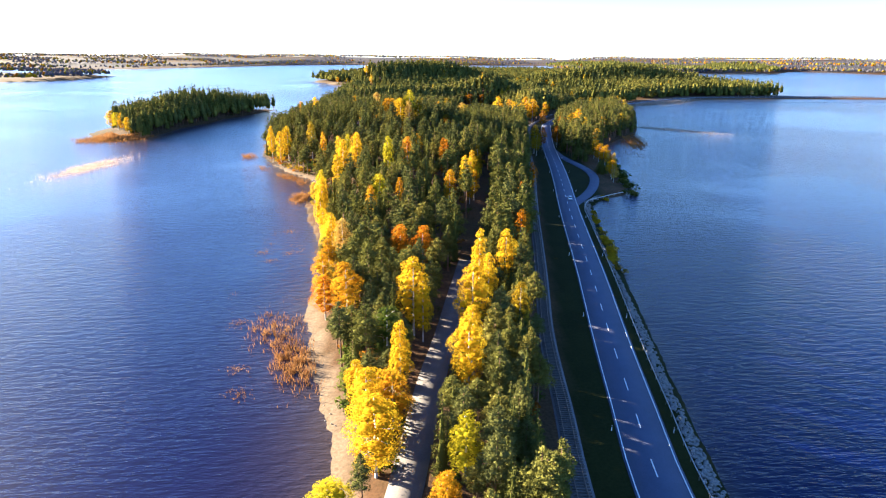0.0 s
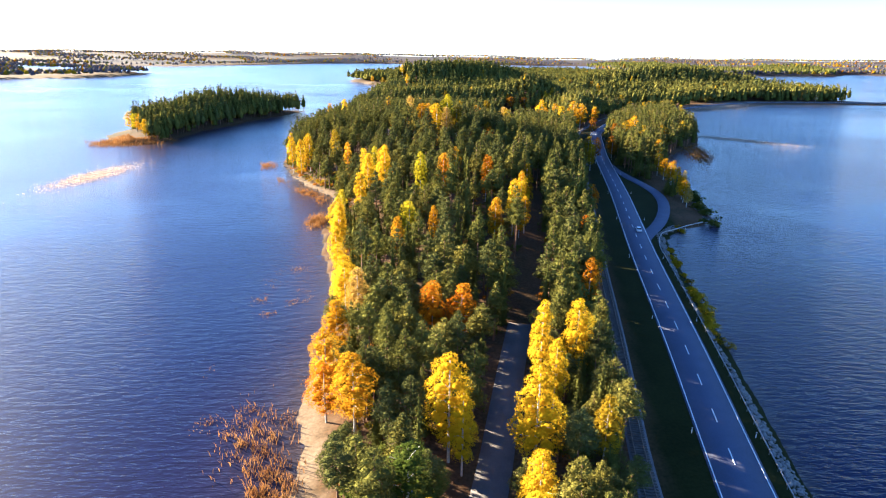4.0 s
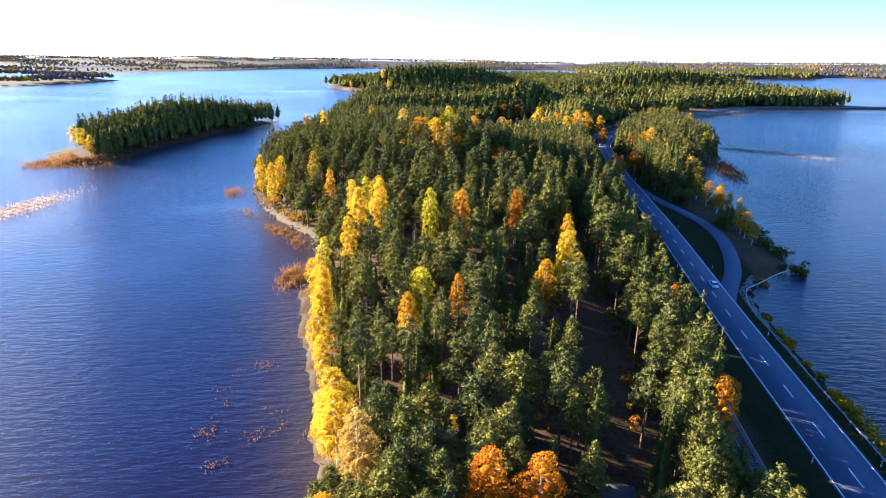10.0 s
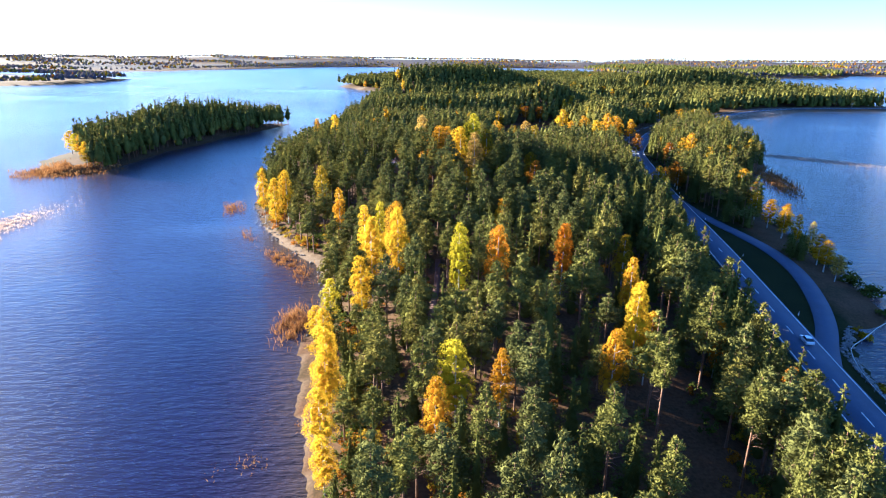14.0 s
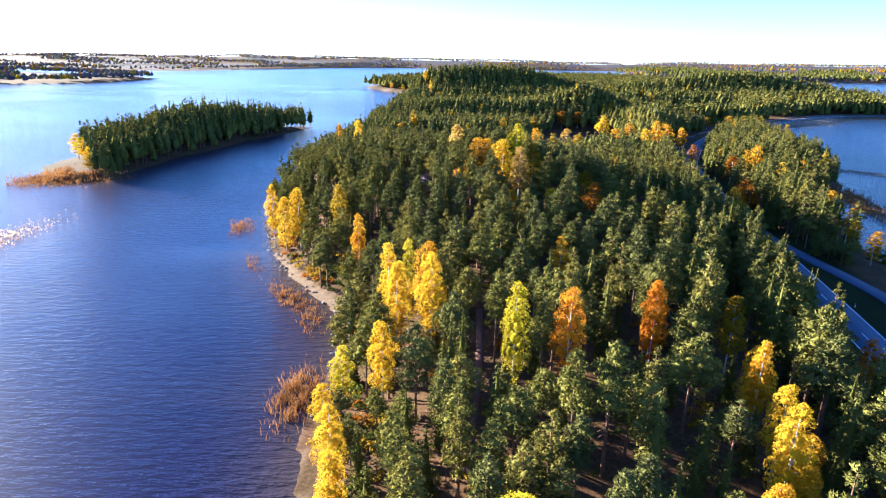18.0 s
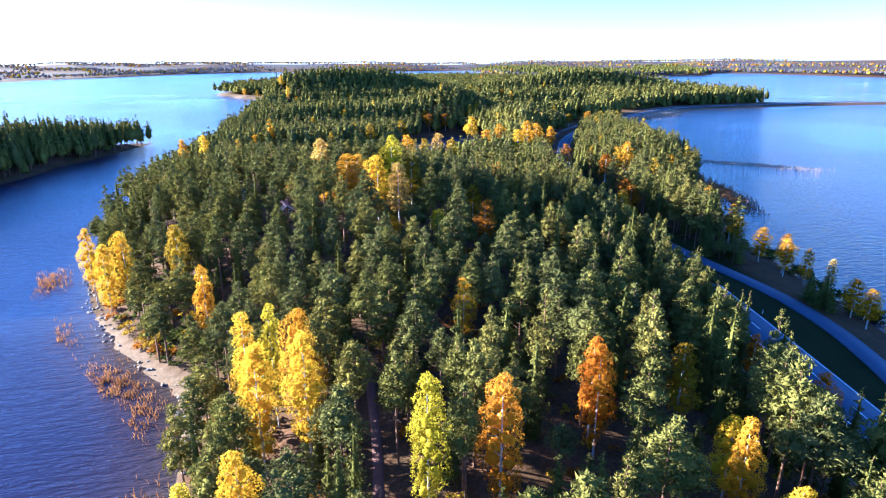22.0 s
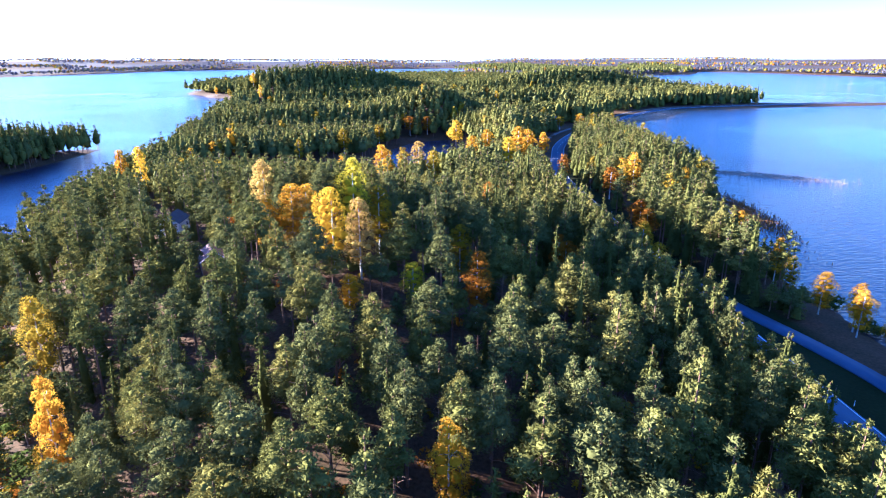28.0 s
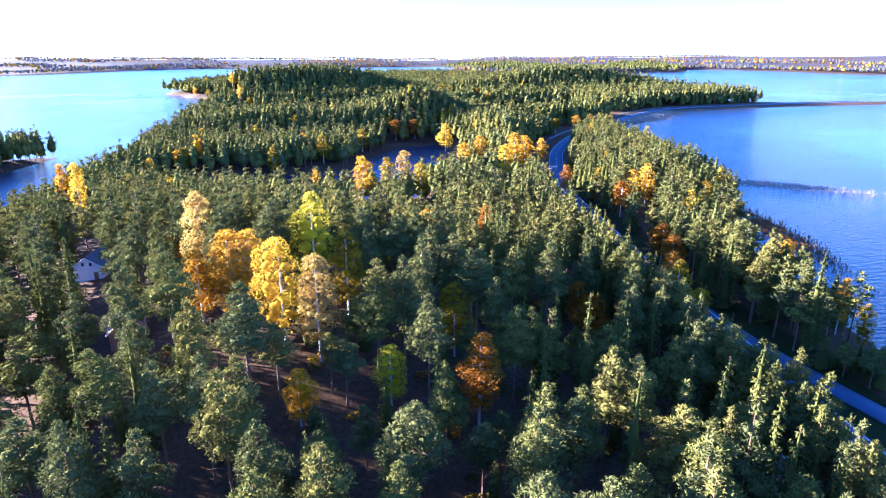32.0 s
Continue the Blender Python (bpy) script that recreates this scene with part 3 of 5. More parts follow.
def crown(rng, low, high, profile, branches, count, size, long, lift, thick, flat, fan=0.34, outward=1.0, core=0.5):
    """An uneven crown of branch pads: each bears many small sprays, and gaps stay between them; a rough core of inner boughs.
    lift: how far a branch rises (+) or droops (-) over its length; thick: a pad's depth; flat and outward: how its sprays face."""
    k = np.arange(branches)
    t = np.clip((k + rng.uniform(0, 1, branches)) / branches, 0, 0.995)
    a = k * 2.4 + rng.uniform(-0.6, 0.6, branches)
    reach = profile(t) * rng.uniform(0.66, 1.14, branches)
    weight = reach**1.3 + 0.12
    per = rng.choice(branches, count, p=weight / weight.sum())
    r, ang = reach[per], a[per]
    u = 1 - 0.78 * rng.uniform(0, 1, count) ** 1.5
    side = rng.normal(0, fan, count) * np.minimum(r, 1.9) * (0.45 + 0.55 * u)
    up = rng.normal(0, thick, count) * (0.35 + r * 0.35) + lift * r * u - np.abs(side) * 0.25
    er, et = np.stack([np.cos(ang), np.sin(ang), 0 * ang], 1), np.stack([-np.sin(ang), np.cos(ang), 0 * ang], 1)
    at = er * (u * r)[:, None] + et * side[:, None]
    at[:, 2] = low + t[per] * (high - low) + up
    along_ = er * rng.uniform(0.3, 1.0, count)[:, None] + et * (side / np.maximum(r, 0.3))[:, None] + rng.normal(0, 0.5, (count, 3))
    along_[:, 2] += lift * 0.9
    along_ /= np.linalg.norm(along_, axis=1)[:, None]
    n = np.stack([0 * ang, 0 * ang, flat + up * 0.8], 1) + er * outward + et * (side * 0.9)[:, None] + rng.normal(0, 0.25, (count, 3))
    w = np.cross(along_, n)
    w /= np.linalg.norm(w, axis=1)[:, None]
    s = size * rng.uniform(0.6, 1.35, (count, 1))
    leaves = np.stack([at + along_ * s * long * 0.6, at - along_ * s * long * 0.4 + w * s * 0.5, at - along_ * s * long * 0.4 - w * s * 0.5], 1).reshape(-1, 3)
    faces = np.arange(len(leaves)).reshape(-1, 3)
    if core and count > 400:
        m = count // 8
        tt = rng.uniform(0.02, 0.84, m)
        rr, aa = profile(tt) * core * rng.uniform(0.3, 1.15, m), rng.uniform(0, 2 * np.pi, m)
        at = np.stack([rr * np.cos(aa), rr * np.sin(aa), low + tt * (high - low)], 1)
        inner = (at[:, None, :] + rng.normal(0, 1, (m, 3, 3)) * size * 1.05).reshape(-1, 3)
        faces = np.concatenate([faces, np.arange(3 * m).reshape(-1, 3) + len(leaves)])
        leaves = np.concatenate([leaves, inner])
    return leaves, faces


def some_limbs(rng, low, high, reach, n):
    out = []
    for k in range(n):
        z, a = rng.uniform(low, high), rng.uniform(0, 6.28)
        out.append(((0, 0, z - 0.4), (reach * math.cos(a), reach * math.sin(a), z + 0.2)))
    return out


GOLD = (1 + 5 ** 0.5) / 2
ICO = np.array([(0, s, c * GOLD) for s in (-1, 1) for c in (-1, 1)] + [(s, c * GOLD, 0) for s in (-1, 1) for c in (-1, 1)] + [(c * GOLD, 0, s) for s in (-1, 1) for c in (-1, 1)]) / (1 + GOLD * GOLD) ** 0.5
ICO_F = [(i, j, k) for i in range(12) for j in range(i + 1, 12) for k in range(j + 1, 12)
         if max(np.linalg.norm(ICO[i] - ICO[j]), np.linalg.norm(ICO[j] - ICO[k]), np.linalg.norm(ICO[i] - ICO[k])) < 1.1]
ICO_F = np.array([(i, j, k) if np.dot(np.cross(ICO[j] - ICO[i], ICO[k] - ICO[i]), ICO[i]) > 0 else (i, k, j) for i, j, k in ICO_F])


def clumped(rng, centres, radii, count, size, long, stand, rise, jitter, core):
    """A crown of leafy clumps: a rough dense heart in each, and small sprays standing off the skin that they share."""
    centres, radii = np.asarray(centres, float), np.asarray(radii, float)
    k = len(centres)
    V, F, base = [], [], 0
    for c, r in zip(centres, radii):
        v = ICO @ Matrix.Rotation(rng.uniform(0, 6.28), 3, "Z").to_3x3() * rng.uniform(0.72, 1.1, (12, 1)) * core
        V.append(v * r + c), F.append(ICO_F + base)
        base += 12
    area = radii[:, 0] * radii[:, 2]
    pick = rng.choice(k, int(count * 2.6), p=area / area.sum())
    u = rng.normal(size=(len(pick), 3))
    u /= np.linalg.norm(u, axis=1)[:, None]
    u[:, 2] = np.where((u[:, 2] < -0.2) & (rng.random(len(pick)) < 0.6), -u[:, 2], u[:, 2])
    at = centres[pick] + u * radii[pick] * rng.uniform(0.78, 1.1, (len(pick), 1))
    apart = np.linalg.norm((at[:, None, :] - centres[None]) / radii[None], axis=2)
    apart[np.arange(len(pick)), pick] = 9
    free = apart.min(axis=1) > 0.86
    at, u = at[free][:count], u[free][:count]
    m = len(at)
    n = u + jitter * rng.normal(size=u.shape) + (0, 0, rise)
    n /= np.linalg.norm(n, axis=1)[:, None]
    way = np.cross(n, rng.normal(size=u.shape))
    way /= np.linalg.norm(way, axis=1)[:, None]
    way = way + u * stand + (0, 0, stand * 0.6)
    way /= np.linalg.norm(way, axis=1)[:, None]
    w = np.cross(way, n)
    w /= np.linalg.norm(w, axis=1)[:, None]
    s = size * rng.uniform(0.55, 1.35, (m, 1))
    V.append(np.stack([at + way * s * long * 0.7, at - way * s * long * 0.3 + w * s * 0.5, at - way * s * long * 0.3 - w * s * 0.5], 1).reshape(-1, 3))
    F.append(np.arange(3 * m).reshape(-1, 3) + base)
    return np.concatenate(V), np.concatenate(F)


def clumps(rng, low, high, profile, count, out, girth, depth, top=0.7):
    """Where the clumps of a crown sit: wound round the stem from its foot to a last one on top."""
    k = np.arange(count)
    t = np.clip((k + rng.uniform(0.1, 0.9, count)) / count, 0, 0.97)
    a = k * 2.4 + rng.uniform(-0.7, 0.7, count) + rng.uniform(0, 6)
    reach = profile(t) * rng.uniform(0.72, 1.18, count)
    c = np.stack([reach * out * np.cos(a), reach * out * np.sin(a), low + t * (high - low)], 1)
    r = reach * girth * rng.uniform(0.8, 1.2, count) + 0.16
    radii = np.stack([r, r, r * depth * rng.uniform(0.85, 1.15, count)], 1)
    tip = profile(np.array([0.8]))[0] * top
    c = np.concatenate([c, [(rng.normal(0, 0.1), rng.normal(0, 0.1), high - tip * 0.8)]])
    return c, np.concatenate([radii, [(tip * 0.62, tip * 0.62, tip)]])


def dome(rng, rings, sides, wide, height, lean=0.12):
    """The rough skin of a whole crown: rings of (height, reach) shares, uneven, closed by a tip."""
    v = [(rng.normal(0, lean), rng.normal(0, lean), height)]
    for j, (up, reach) in enumerate(rings):
        for i in range(sides):
            a, rr = 6.283 * (i + 0.5 * (j % 2)) / sides, wide * reach * rng.uniform(0.72, 1.2)
            v.append((rr * math.cos(a), rr * math.sin(a), height * (up + rng.uniform(-0.05, 0.05))))
    f = [(0, 1 + i, 1 + (i + 1) % sides) for i in range(sides)]
    for j in range(len(rings) - 1):
        for i in range(sides):
            p, q = 1 + j * sides + i, 1 + j * sides + (i + 1) % sides
            f += [(p, p + sides, q), (q, p + sides, q + sides)]
    return np.array(v), np.array(f)


def both(one, two):
    return np.concatenate([one[0], two[0]]), np.concatenate([one[1], two[1] + len(one[0])])


ROUND = ((0.91, 0.36), (0.77, 0.7), (0.6, 0.95), (0.43, 1.0), (0.3, 0.6))
POINTED = ((0.82, 0.26), (0.58, 0.55), (0.32, 0.85), (0.1, 1.0))
OVAL = ((0.9, 0.45), (0.68, 0.9), (0.42, 1.0), (0.2, 0.6))


def pine(rng, height, wide, branches, count, size):
    """A Scots pine: bare stem below, an uneven rounded crown of dense needle clumps above."""
    low, peak, power = height * rng.uniform(0.38, 0.54), rng.uniform(0.1, 0.3), rng.uniform(0.7, 1.15)
    profile = lambda t: wide * np.where(t < peak, 0.62 + 0.38 * t / peak, (np.clip(1 - ((t - peak) / (1.06 - peak)) ** 1.4, 0.02, 1)) ** power)
    limbs = some_limbs(rng, low * 0.6, height * 0.75, wide * 0.7, 9) if count > 400 else ()
    c, r = clumps(rng, low, height - 0.5, profile, branches, 0.5, 0.52, 0.78)
    leafy = clumped(rng, c, r, count, size, 2.3, 0.7, 0.25, 0.5, 0.62)
    return stem(rng, height * 0.95, 0.17, 0.0, limbs, 5 if limbs else 3, 5 if limbs else 2), leafy


def spruce(rng, height, wide, branches, count, size):
    """A spruce: a narrow pointed cone of drooping branch fans round a dense heart."""
    low = height * 0.06
    profile = lambda t: wide * (0.05 + 0.95 * np.clip(1 - t, 0, 1) ** 0.66)
    v, f = crown(rng, low, height, profile, branches, count, size, 2.2, -0.22, 0.16, 0.5, 0.27, 1.0, 0)
    heart = dome(rng, [(1 - (j + 1) / 9, (j + 1) / 9) for j in range(9)], 7, wide * 0.5, height * 0.97, 0) if count > 400 else dome(rng, POINTED, 6, wide * 0.6, height * 0.97, 0)
    return stem(rng, height * 0.98, 0.15, 0.0, (), 4 if count > 400 else 3, 3 if count > 400 else 2), both((v, f), heart)


def birch(rng, height, wide, branches, count, size):
    """A birch or aspen: a tall loose crown of leafy clumps that narrows to the top, on a pale forked stem."""
    low, skew = height * rng.uniform(0.18, 0.3), rng.uniform(0.8, 1.15)
    profile = lambda t: wide * np.clip(np.sin(np.pi * np.clip(0.2 + 0.7 * t**skew, 0, 1)), 0.08, 1) ** 0.8 * (1 - 0.1 * t)
    limbs = some_limbs(rng, height * 0.3, height * 0.85, wide * 0.6, 8) if count > 400 else ()
    c, r = clumps(rng, low, height - 0.6, profile, branches, 0.44, 0.6, 1.0, 0.85)
    leafy = clumped(rng, c, r, count, size, 1.25, 0.4, 0.2, 0.6, 0.5)
    return stem(rng, height * 0.95, 0.14, 0.0, limbs, 5 if limbs else 3, 5 if limbs else 2), leafy


rng = np.random.default_rng(7)
KINDS = {"pine_tree": (pine, 18.0, 2.4, BARK), "spruce_tree": (spruce, 16.0, 2.6, BARK), "birch_tree": (birch, 16.0, 2.5, BIRCHBARK)}
# branches, sprays and their size, from close by to far off
DETAIL = {"pine_tree": [(17, 3600, 0.13), (15, 1650, 0.185), (9, 330, 0.33), (6, 100, 0.5), (3, 26, 0.9)],
          "spruce_tree": [(60, 2600, 0.155), (52, 1400, 0.2), (40, 330, 0.36), (24, 100, 0.55), (10, 28, 0.9)],
          "birch_tree": [(22, 5200, 0.135), (16, 900, 0.34), (9, 330, 0.42), (7, 110, 0.65), (3, 24, 1.1)]}
SHAPES = {}
BARE = (np.zeros((0, 3)), np.zeros((0, 3), int))
for kind, (build, tall, wide, _) in KINDS.items():
    rings = {"pine_tree": ROUND, "spruce_tree": POINTED, "birch_tree": OVAL}[kind]
    for level in range(5):
        SHAPES[kind, level] = [build(rng, tall * rng.uniform(0.93, 1.07), wide * rng.uniform(0.85, 1.15), *DETAIL[kind][level]) for _ in range((8, 7, 6, 5, 7)[level])]
        if level > 2:
            # a dense heart, so that the woods far off close over the ground
            SHAPES[kind, level] = [(trunk, both(leafy, dome(rng, rings, 5, wide * 0.72, tall * 0.88))) for trunk, leafy in SHAPES[kind, level]]
    # mere dabs for the other side of the lake
    SHAPES[kind, 5] = [(BARE, dome(rng, rings[1:3], 5, wide, tall, 0.3)) for _ in range(6)]


def scatter(box, step, keep):
    """Uneven points over a box of ground where keep says so."""
    xs, ys = np.meshgrid(np.arange(box[0], box[1], step), np.arange(box[2], box[3], step * 0.9))
    xs = xs + (np.arange(xs.shape[0]) % 2)[:, None] * step / 2
    x, y = (xs + rng.uniform(-0.38, 0.38, xs.shape) * step).ravel(), (ys + rng.uniform(-0.38, 0.38, xs.shape) * step).ravel()
    ok = keep(x, y)
    return x[ok], y[ok]


COLOURED = []
for text in (SOUTH_TREES, RIDGE_TREES, CREST_TREES, NORTH_TREES, EAST_TREES, SPIT_TREES):
    for row in text.replace("\n", ",").split(","):
        if row.strip():
            x, y, h, w, c = row.split()
            COLOURED.append((float(x), float(y), float(h), float(w), c))
CX, CY = np.array([c[0] for c in COLOURED]), np.array([c[1] for c in COLOURED])
CABINS = [(-35, 366), (-52, 405)]


def clear(x, y):
    """Where wood can stand: inland, off the lines of road, rail and tracks, off beaches and clearings."""
    d = shore(x, y)
    ok = d > np.where((y < 150) & (x < 5), 4.0, 1.8)
    ok &= d > np.where((x < -40) & (y > 288) & (y < 340), 2.4, 1.5)
    by, side = line_offset(x, y, ROAD_LINE)
    ok &= np.where(side > 0, by > 7.5, by > 16.8)
    ok &= line_offset(x, y, DIRT_LINE)[0] > np.where(y < 165, 4.6, np.where(y < 290, 3.9, 0))
    lay, s = line_offset(x, y, LAYBY_LINE)
    ok &= ~((side > 0) & (y > 235) & (y < 361))
    ok &= (lay > 5)
    ok &= ~((d < 17) & (y > 950) & (y < 1420) & (x < -60))
    ok &= ~((y > 700) & (x > 235) & (side > 0))
    for cx, cy in zip(CX[CY > 430], CY[CY > 430]):
        ok &= ~((np.hypot(x - cx, y - cy) < 4) | (np.abs(x - cx + (cy - y) * (cx + 4) / (cy - 262)) < 4) & (y < cy) & (y > cy - 40))
    ok &= line_offset(x, y, curve_line(FOOTPATH, 8))[0] > 1.8
    for hx, hy in CABINS:
        ok &= (np.hypot(x - hx, y - hy) > 5.2) & ~((np.abs(x - hx - (hy - y) * (0.36 if hy > 380 else 0.115)) < (3.4 if hy > 380 else 2.4)) & (y < hy) & (y > hy - (30 if hy > 380 else 24)))
    return ok


def joined(name, rows, level, mats, label):
    """Many trees in one mesh: rows of kind, x, y, z, height factor, width factor, turn."""
    V, F, M, base = [], [], [], 0
    for kind, slot, x, y, z, fh, fw, turn in rows:
        options = SHAPES[kind, level]
        c, s = math.cos(turn), math.sin(turn)
        m = np.array([[c * fw, -s * fw, 0], [s * fw, c * fw, 0], [0, 0, fh]])
        for which, (v, f) in enumerate(options[int(turn * 1000) % len(options)]):
            if which == 0 and level >= 4:
                continue
            V.append(v @ m.T + (x, y, z)), F.append(f + base)
            M.append(np.full(len(f), slot[which]))
            base += len(v)
    if V:
        ob = new(name, mesh_of(name, np.concatenate(V), np.concatenate(F), mats, np.concatenate(M)))
        tagged(ob, label, "forest", kind="stuff")


PROTO = {}


def proto_meshes(kind, number, foliage, level):
    key = (kind, number, foliage.name, level)
    if key not in PROTO:
        (tv, tf), (cv, cf) = SHAPES[kind, level][number % 7]
        PROTO[key] = (mesh_of("trunk", tv, tf, [KINDS[kind][3]]), mesh_of("crown", cv, cf, [foliage]))
    return PROTO[key]


def plant(name, kind, foliage, x, y, height, wide, label, category, group):
    """One tree as a thing of its own, with its trunk and crown."""
    build, tall, base_wide, _ = KINDS[kind]
    trunk, crown = proto_meshes(kind, int(rng.integers(8)), foliage, 1 if y > 430 else 0)
    thing = tagged(new(name), label, category, group)
    z = float(ground(x, y)) - 0.05
    thing.matrix_world = Matrix.LocRotScale((x, y, z), Euler((0, 0, rng.uniform(0, 6.28))), (wide / base_wide / 2, wide / base_wide / 2, height / tall))
    part("trunk", trunk, thing), part("crown", crown, thing)


WORDS = {"y": "bright yellow autumn birch with a pale trunk", "g": "golden autumn birch with a loose crown", "o": "orange autumn aspen among dark pines",
         "l": "lime-yellow autumn tree with a dense crown", "p": "pale thinning autumn birch with bare twigs", "r": "rust-brown autumn tree in the shade", "d": "olive-gold autumn birch, half turned", "e": "round dark green leafy tree beside the gravel track"}
for x, y, h, w, c in COLOURED:
    plant("birch_tree", "birch_tree", FOLIAGE[c], x, y, h * (1.25 if 430 < y < 800 else 1), w * (1.35 if y < 200 else 1.2 if y < 330 else 1.35 if y < 430 else 1.75) if y < 800 else w * 1.2, WORDS[c], "tree", "autumn trees")

# the wooded ridge along the flight
x, y = scatter((-125, 100, 50, 470), 5.8, clear)
more = scatter((-30, 30, 60, 180), 5.2, clear)
x, y = np.concatenate([x, more[0]]), np.concatenate([y, more[1]])
CH, CZ = np.array([c[2] for c in COLOURED]), ground(CX, CY)
SLANT = np.where(CY < 200, (CX - 3) / (CY - 10), np.where(CY < 330, (CX + 18) / np.maximum(CY - 195, 30), (CX + 4) / np.maximum(CY - 262, 30)))
SLOPE = (58 - CZ - 0.6 * CH) / np.where(CY < 200, CY, np.where(CY < 330, np.maximum(CY - 180, 60), np.maximum(CY - 250, 70)))
far = np.array([np.where((np.abs(CX - a) < 3.2) & (CY > b) & (CY - b < 4.5), 0, np.hypot(CX - a, CY - b)).min() for a, b in zip(x, y)])
far[(y < 240) & (line_offset(x, y, ROAD_LINE)[1] > 0)] = 0
x, y = x[far > 2.4], y[far > 2.4]
edge_x, edge_y, _ = (np.array(v) for v in zip(*[(a, b, 0) for a, b in np.concatenate([offset_line(curve_line([tuple(p) for p in ROAD_LINE if 60 < p[1] < 520], 4.2), -19.0), offset_line(curve_line([tuple(p) for p in ROAD_LINE if 250 < p[1] < 460], 4.6), -22.6)])]))
inner = len(x)
low_x, low_y = edge_x[edge_y < 235] - 4.2, edge_y[edge_y < 235] + 2
x, y = np.concatenate([x, edge_x + rng.uniform(-1.8, 0.8, len(edge_x)), low_x + rng.uniform(-1, 1, len(low_x))]), np.concatenate([y, edge_y + rng.uniform(-1, 1, len(edge_x)), low_y])
z = ground(x, y)
order = rng.permutation(len(x))
lists = {"pine_tree": 0, "spruce_tree": 0}
rows = []
for i in order:
    low_strip = y[i] < 175
    kind = "spruce_tree" if rng.random() < (0.75 if i >= inner and y[i] < 240 else 0.38 if low_strip or x[i] > 25 else 0.32) else "pine_tree"
    h = rng.triangular(12, 18.5, 21) if kind == "pine_tree" else rng.uniform(9, 18)
    if low_strip:
        h *= 0.8
    w = rng.uniform(4.6, 7.2) * (0.85 if low_strip else 1) if kind == "pine_tree" else rng.uniform(3.8, 5.4) * (0.85 if low_strip else 1)
    if x[i] > 20 + (y[i] - 250) * 0.1 and y[i] > 165:
        h = rng.uniform(15.5, 20) + 2.2 * (y[i] > 240)
    # a sapling where an autumn tree stands open behind it
    gap = CY - y[i]
    front = (gap > 0) & (gap < np.where(CY < 330, 14, np.where(CY < 430, 18, 60))) & (np.abs(CX - x[i] - SLANT * gap) < 3.6)
    if front.any():
        h = min(h, float((0.36 * CH + SLOPE * gap + CZ - z[i])[front].min()))
        h = max(h, rng.uniform(7, 9.5))
        w = min(w, h * 0.45)
    inside = (-45 < x[i] < 72 and 288 < y[i] < 385) or (-20 < x[i] < 30 and 70 < y[i] < 150)
    if inside and lists[kind] < (300 if kind == "pine_tree" else 120):
        lists[kind] += 1
        plant(kind, kind, (PINE, PINE_COOL, PINE_WARM, PINE_COOL)[int(rng.integers(4))] if kind == "pine_tree" else SPRUCE, x[i], y[i], h, w, "tall Scots pine with a grey-green rounded crown" if kind == "pine_tree" else "dark green pointed spruce", "tree", "trees of the ridge")
    else:
        rows.append((kind, (0, (1, 1, 3, 4)[int(rng.integers(4))]) if kind == "pine_tree" else (0, 2), x[i], y[i], z[i] - 0.05, h / KINDS[kind][1], w / KINDS[kind][2] / 2, rng.uniform(0, 6.28)))
joined("ridge_forest", [r for r in rows if r[3] < 405], 1, [BARK, PINE, SPRUCE, PINE_WARM, PINE_COOL], "dense wood of Scots pine and spruce on the ridge")
joined("ridge_forest", [r for r in rows if r[3] >= 405], 2, [BARK, PINE, SPRUCE, PINE_WARM, PINE_COOL], "pine wood on the far slope of the ridge")

# woods farther off
MATS = [BARK, PINE, SPRUCE, FOLIAGE["g"], FOLIAGE["d"], FOLIAGE["d"], PINE_WARM, PINE_COOL]
# far trees mostly take the blue-grey that has the haze painted in
FAR_MATS = [BARK, HAZEWOOD, HAZEWOOD, FOLIAGE["d"], FOLIAGE["d"], FOLIAGE["r"], HAZEWOOD, PINE_COOL]
DARK_MATS = [BARK, SPRUCE, SPRUCE, FOLIAGE["d"], FOLIAGE["r"], FOLIAGE["d"], PINE_COOL, SPRUCE]


def wood(name, box, step, level, label, height=(13, 19), autumn=0.04, dark=0.2, keep=clear, mats=MATS):
    x, y = scatter(box, step, keep)
    z = ground(x, y)
    rows = []
    for i in range(len(x)):
        r = rng.random()
        kind, slot = ("birch_tree", (0, 3 + int(rng.integers(3)))) if r < autumn else (("spruce_tree", (0, 2)) if r < autumn + dark else ("pine_tree", (0, (1, 1, 6, 7)[int(rng.integers(4))])))
        rows.append((kind, slot, x[i], y[i], z[i] - 0.05, rng.uniform(*height) / KINDS[kind][1], rng.uniform(1.0, 1.5) * (step / 5.0 if level < 5 else 1.7), rng.uniform(0, 6.28)))
    joined(name, rows, level, mats, label)
    return len(x)


wood("cape_forest", (72, 260, 235, 740), 5.0, 2, "pine wood on the cape beyond the road", (11, 17), 0.02, 0.38, lambda x, y: clear(x, y) & (line_offset(x, y, ROAD_LINE)[1] > 0))
wood("bank_conifers", (88, 112, 299, 358), 3.6, 1, "dark conifers on the bank between lay-by and lake", (6, 9), 0.0, 0.7, lambda x, y: (line_offset(x, y, LAYBY_LINE)[0] > 4.2) & (shore(x, y) > 1.5) & (x > 90) & ((np.abs(y - 313) < 6) | (np.abs(y - 349) < 5)) & (x < 101))
wood("isthmus_forest", (-125, 185, 470, 760), 6.0, 3, "pine wood round the inlet", (12, 17), 0.015, 0.15, lambda x, y: clear(x, y) & (line_offset(x, y, ROAD_LINE)[1] < 0))
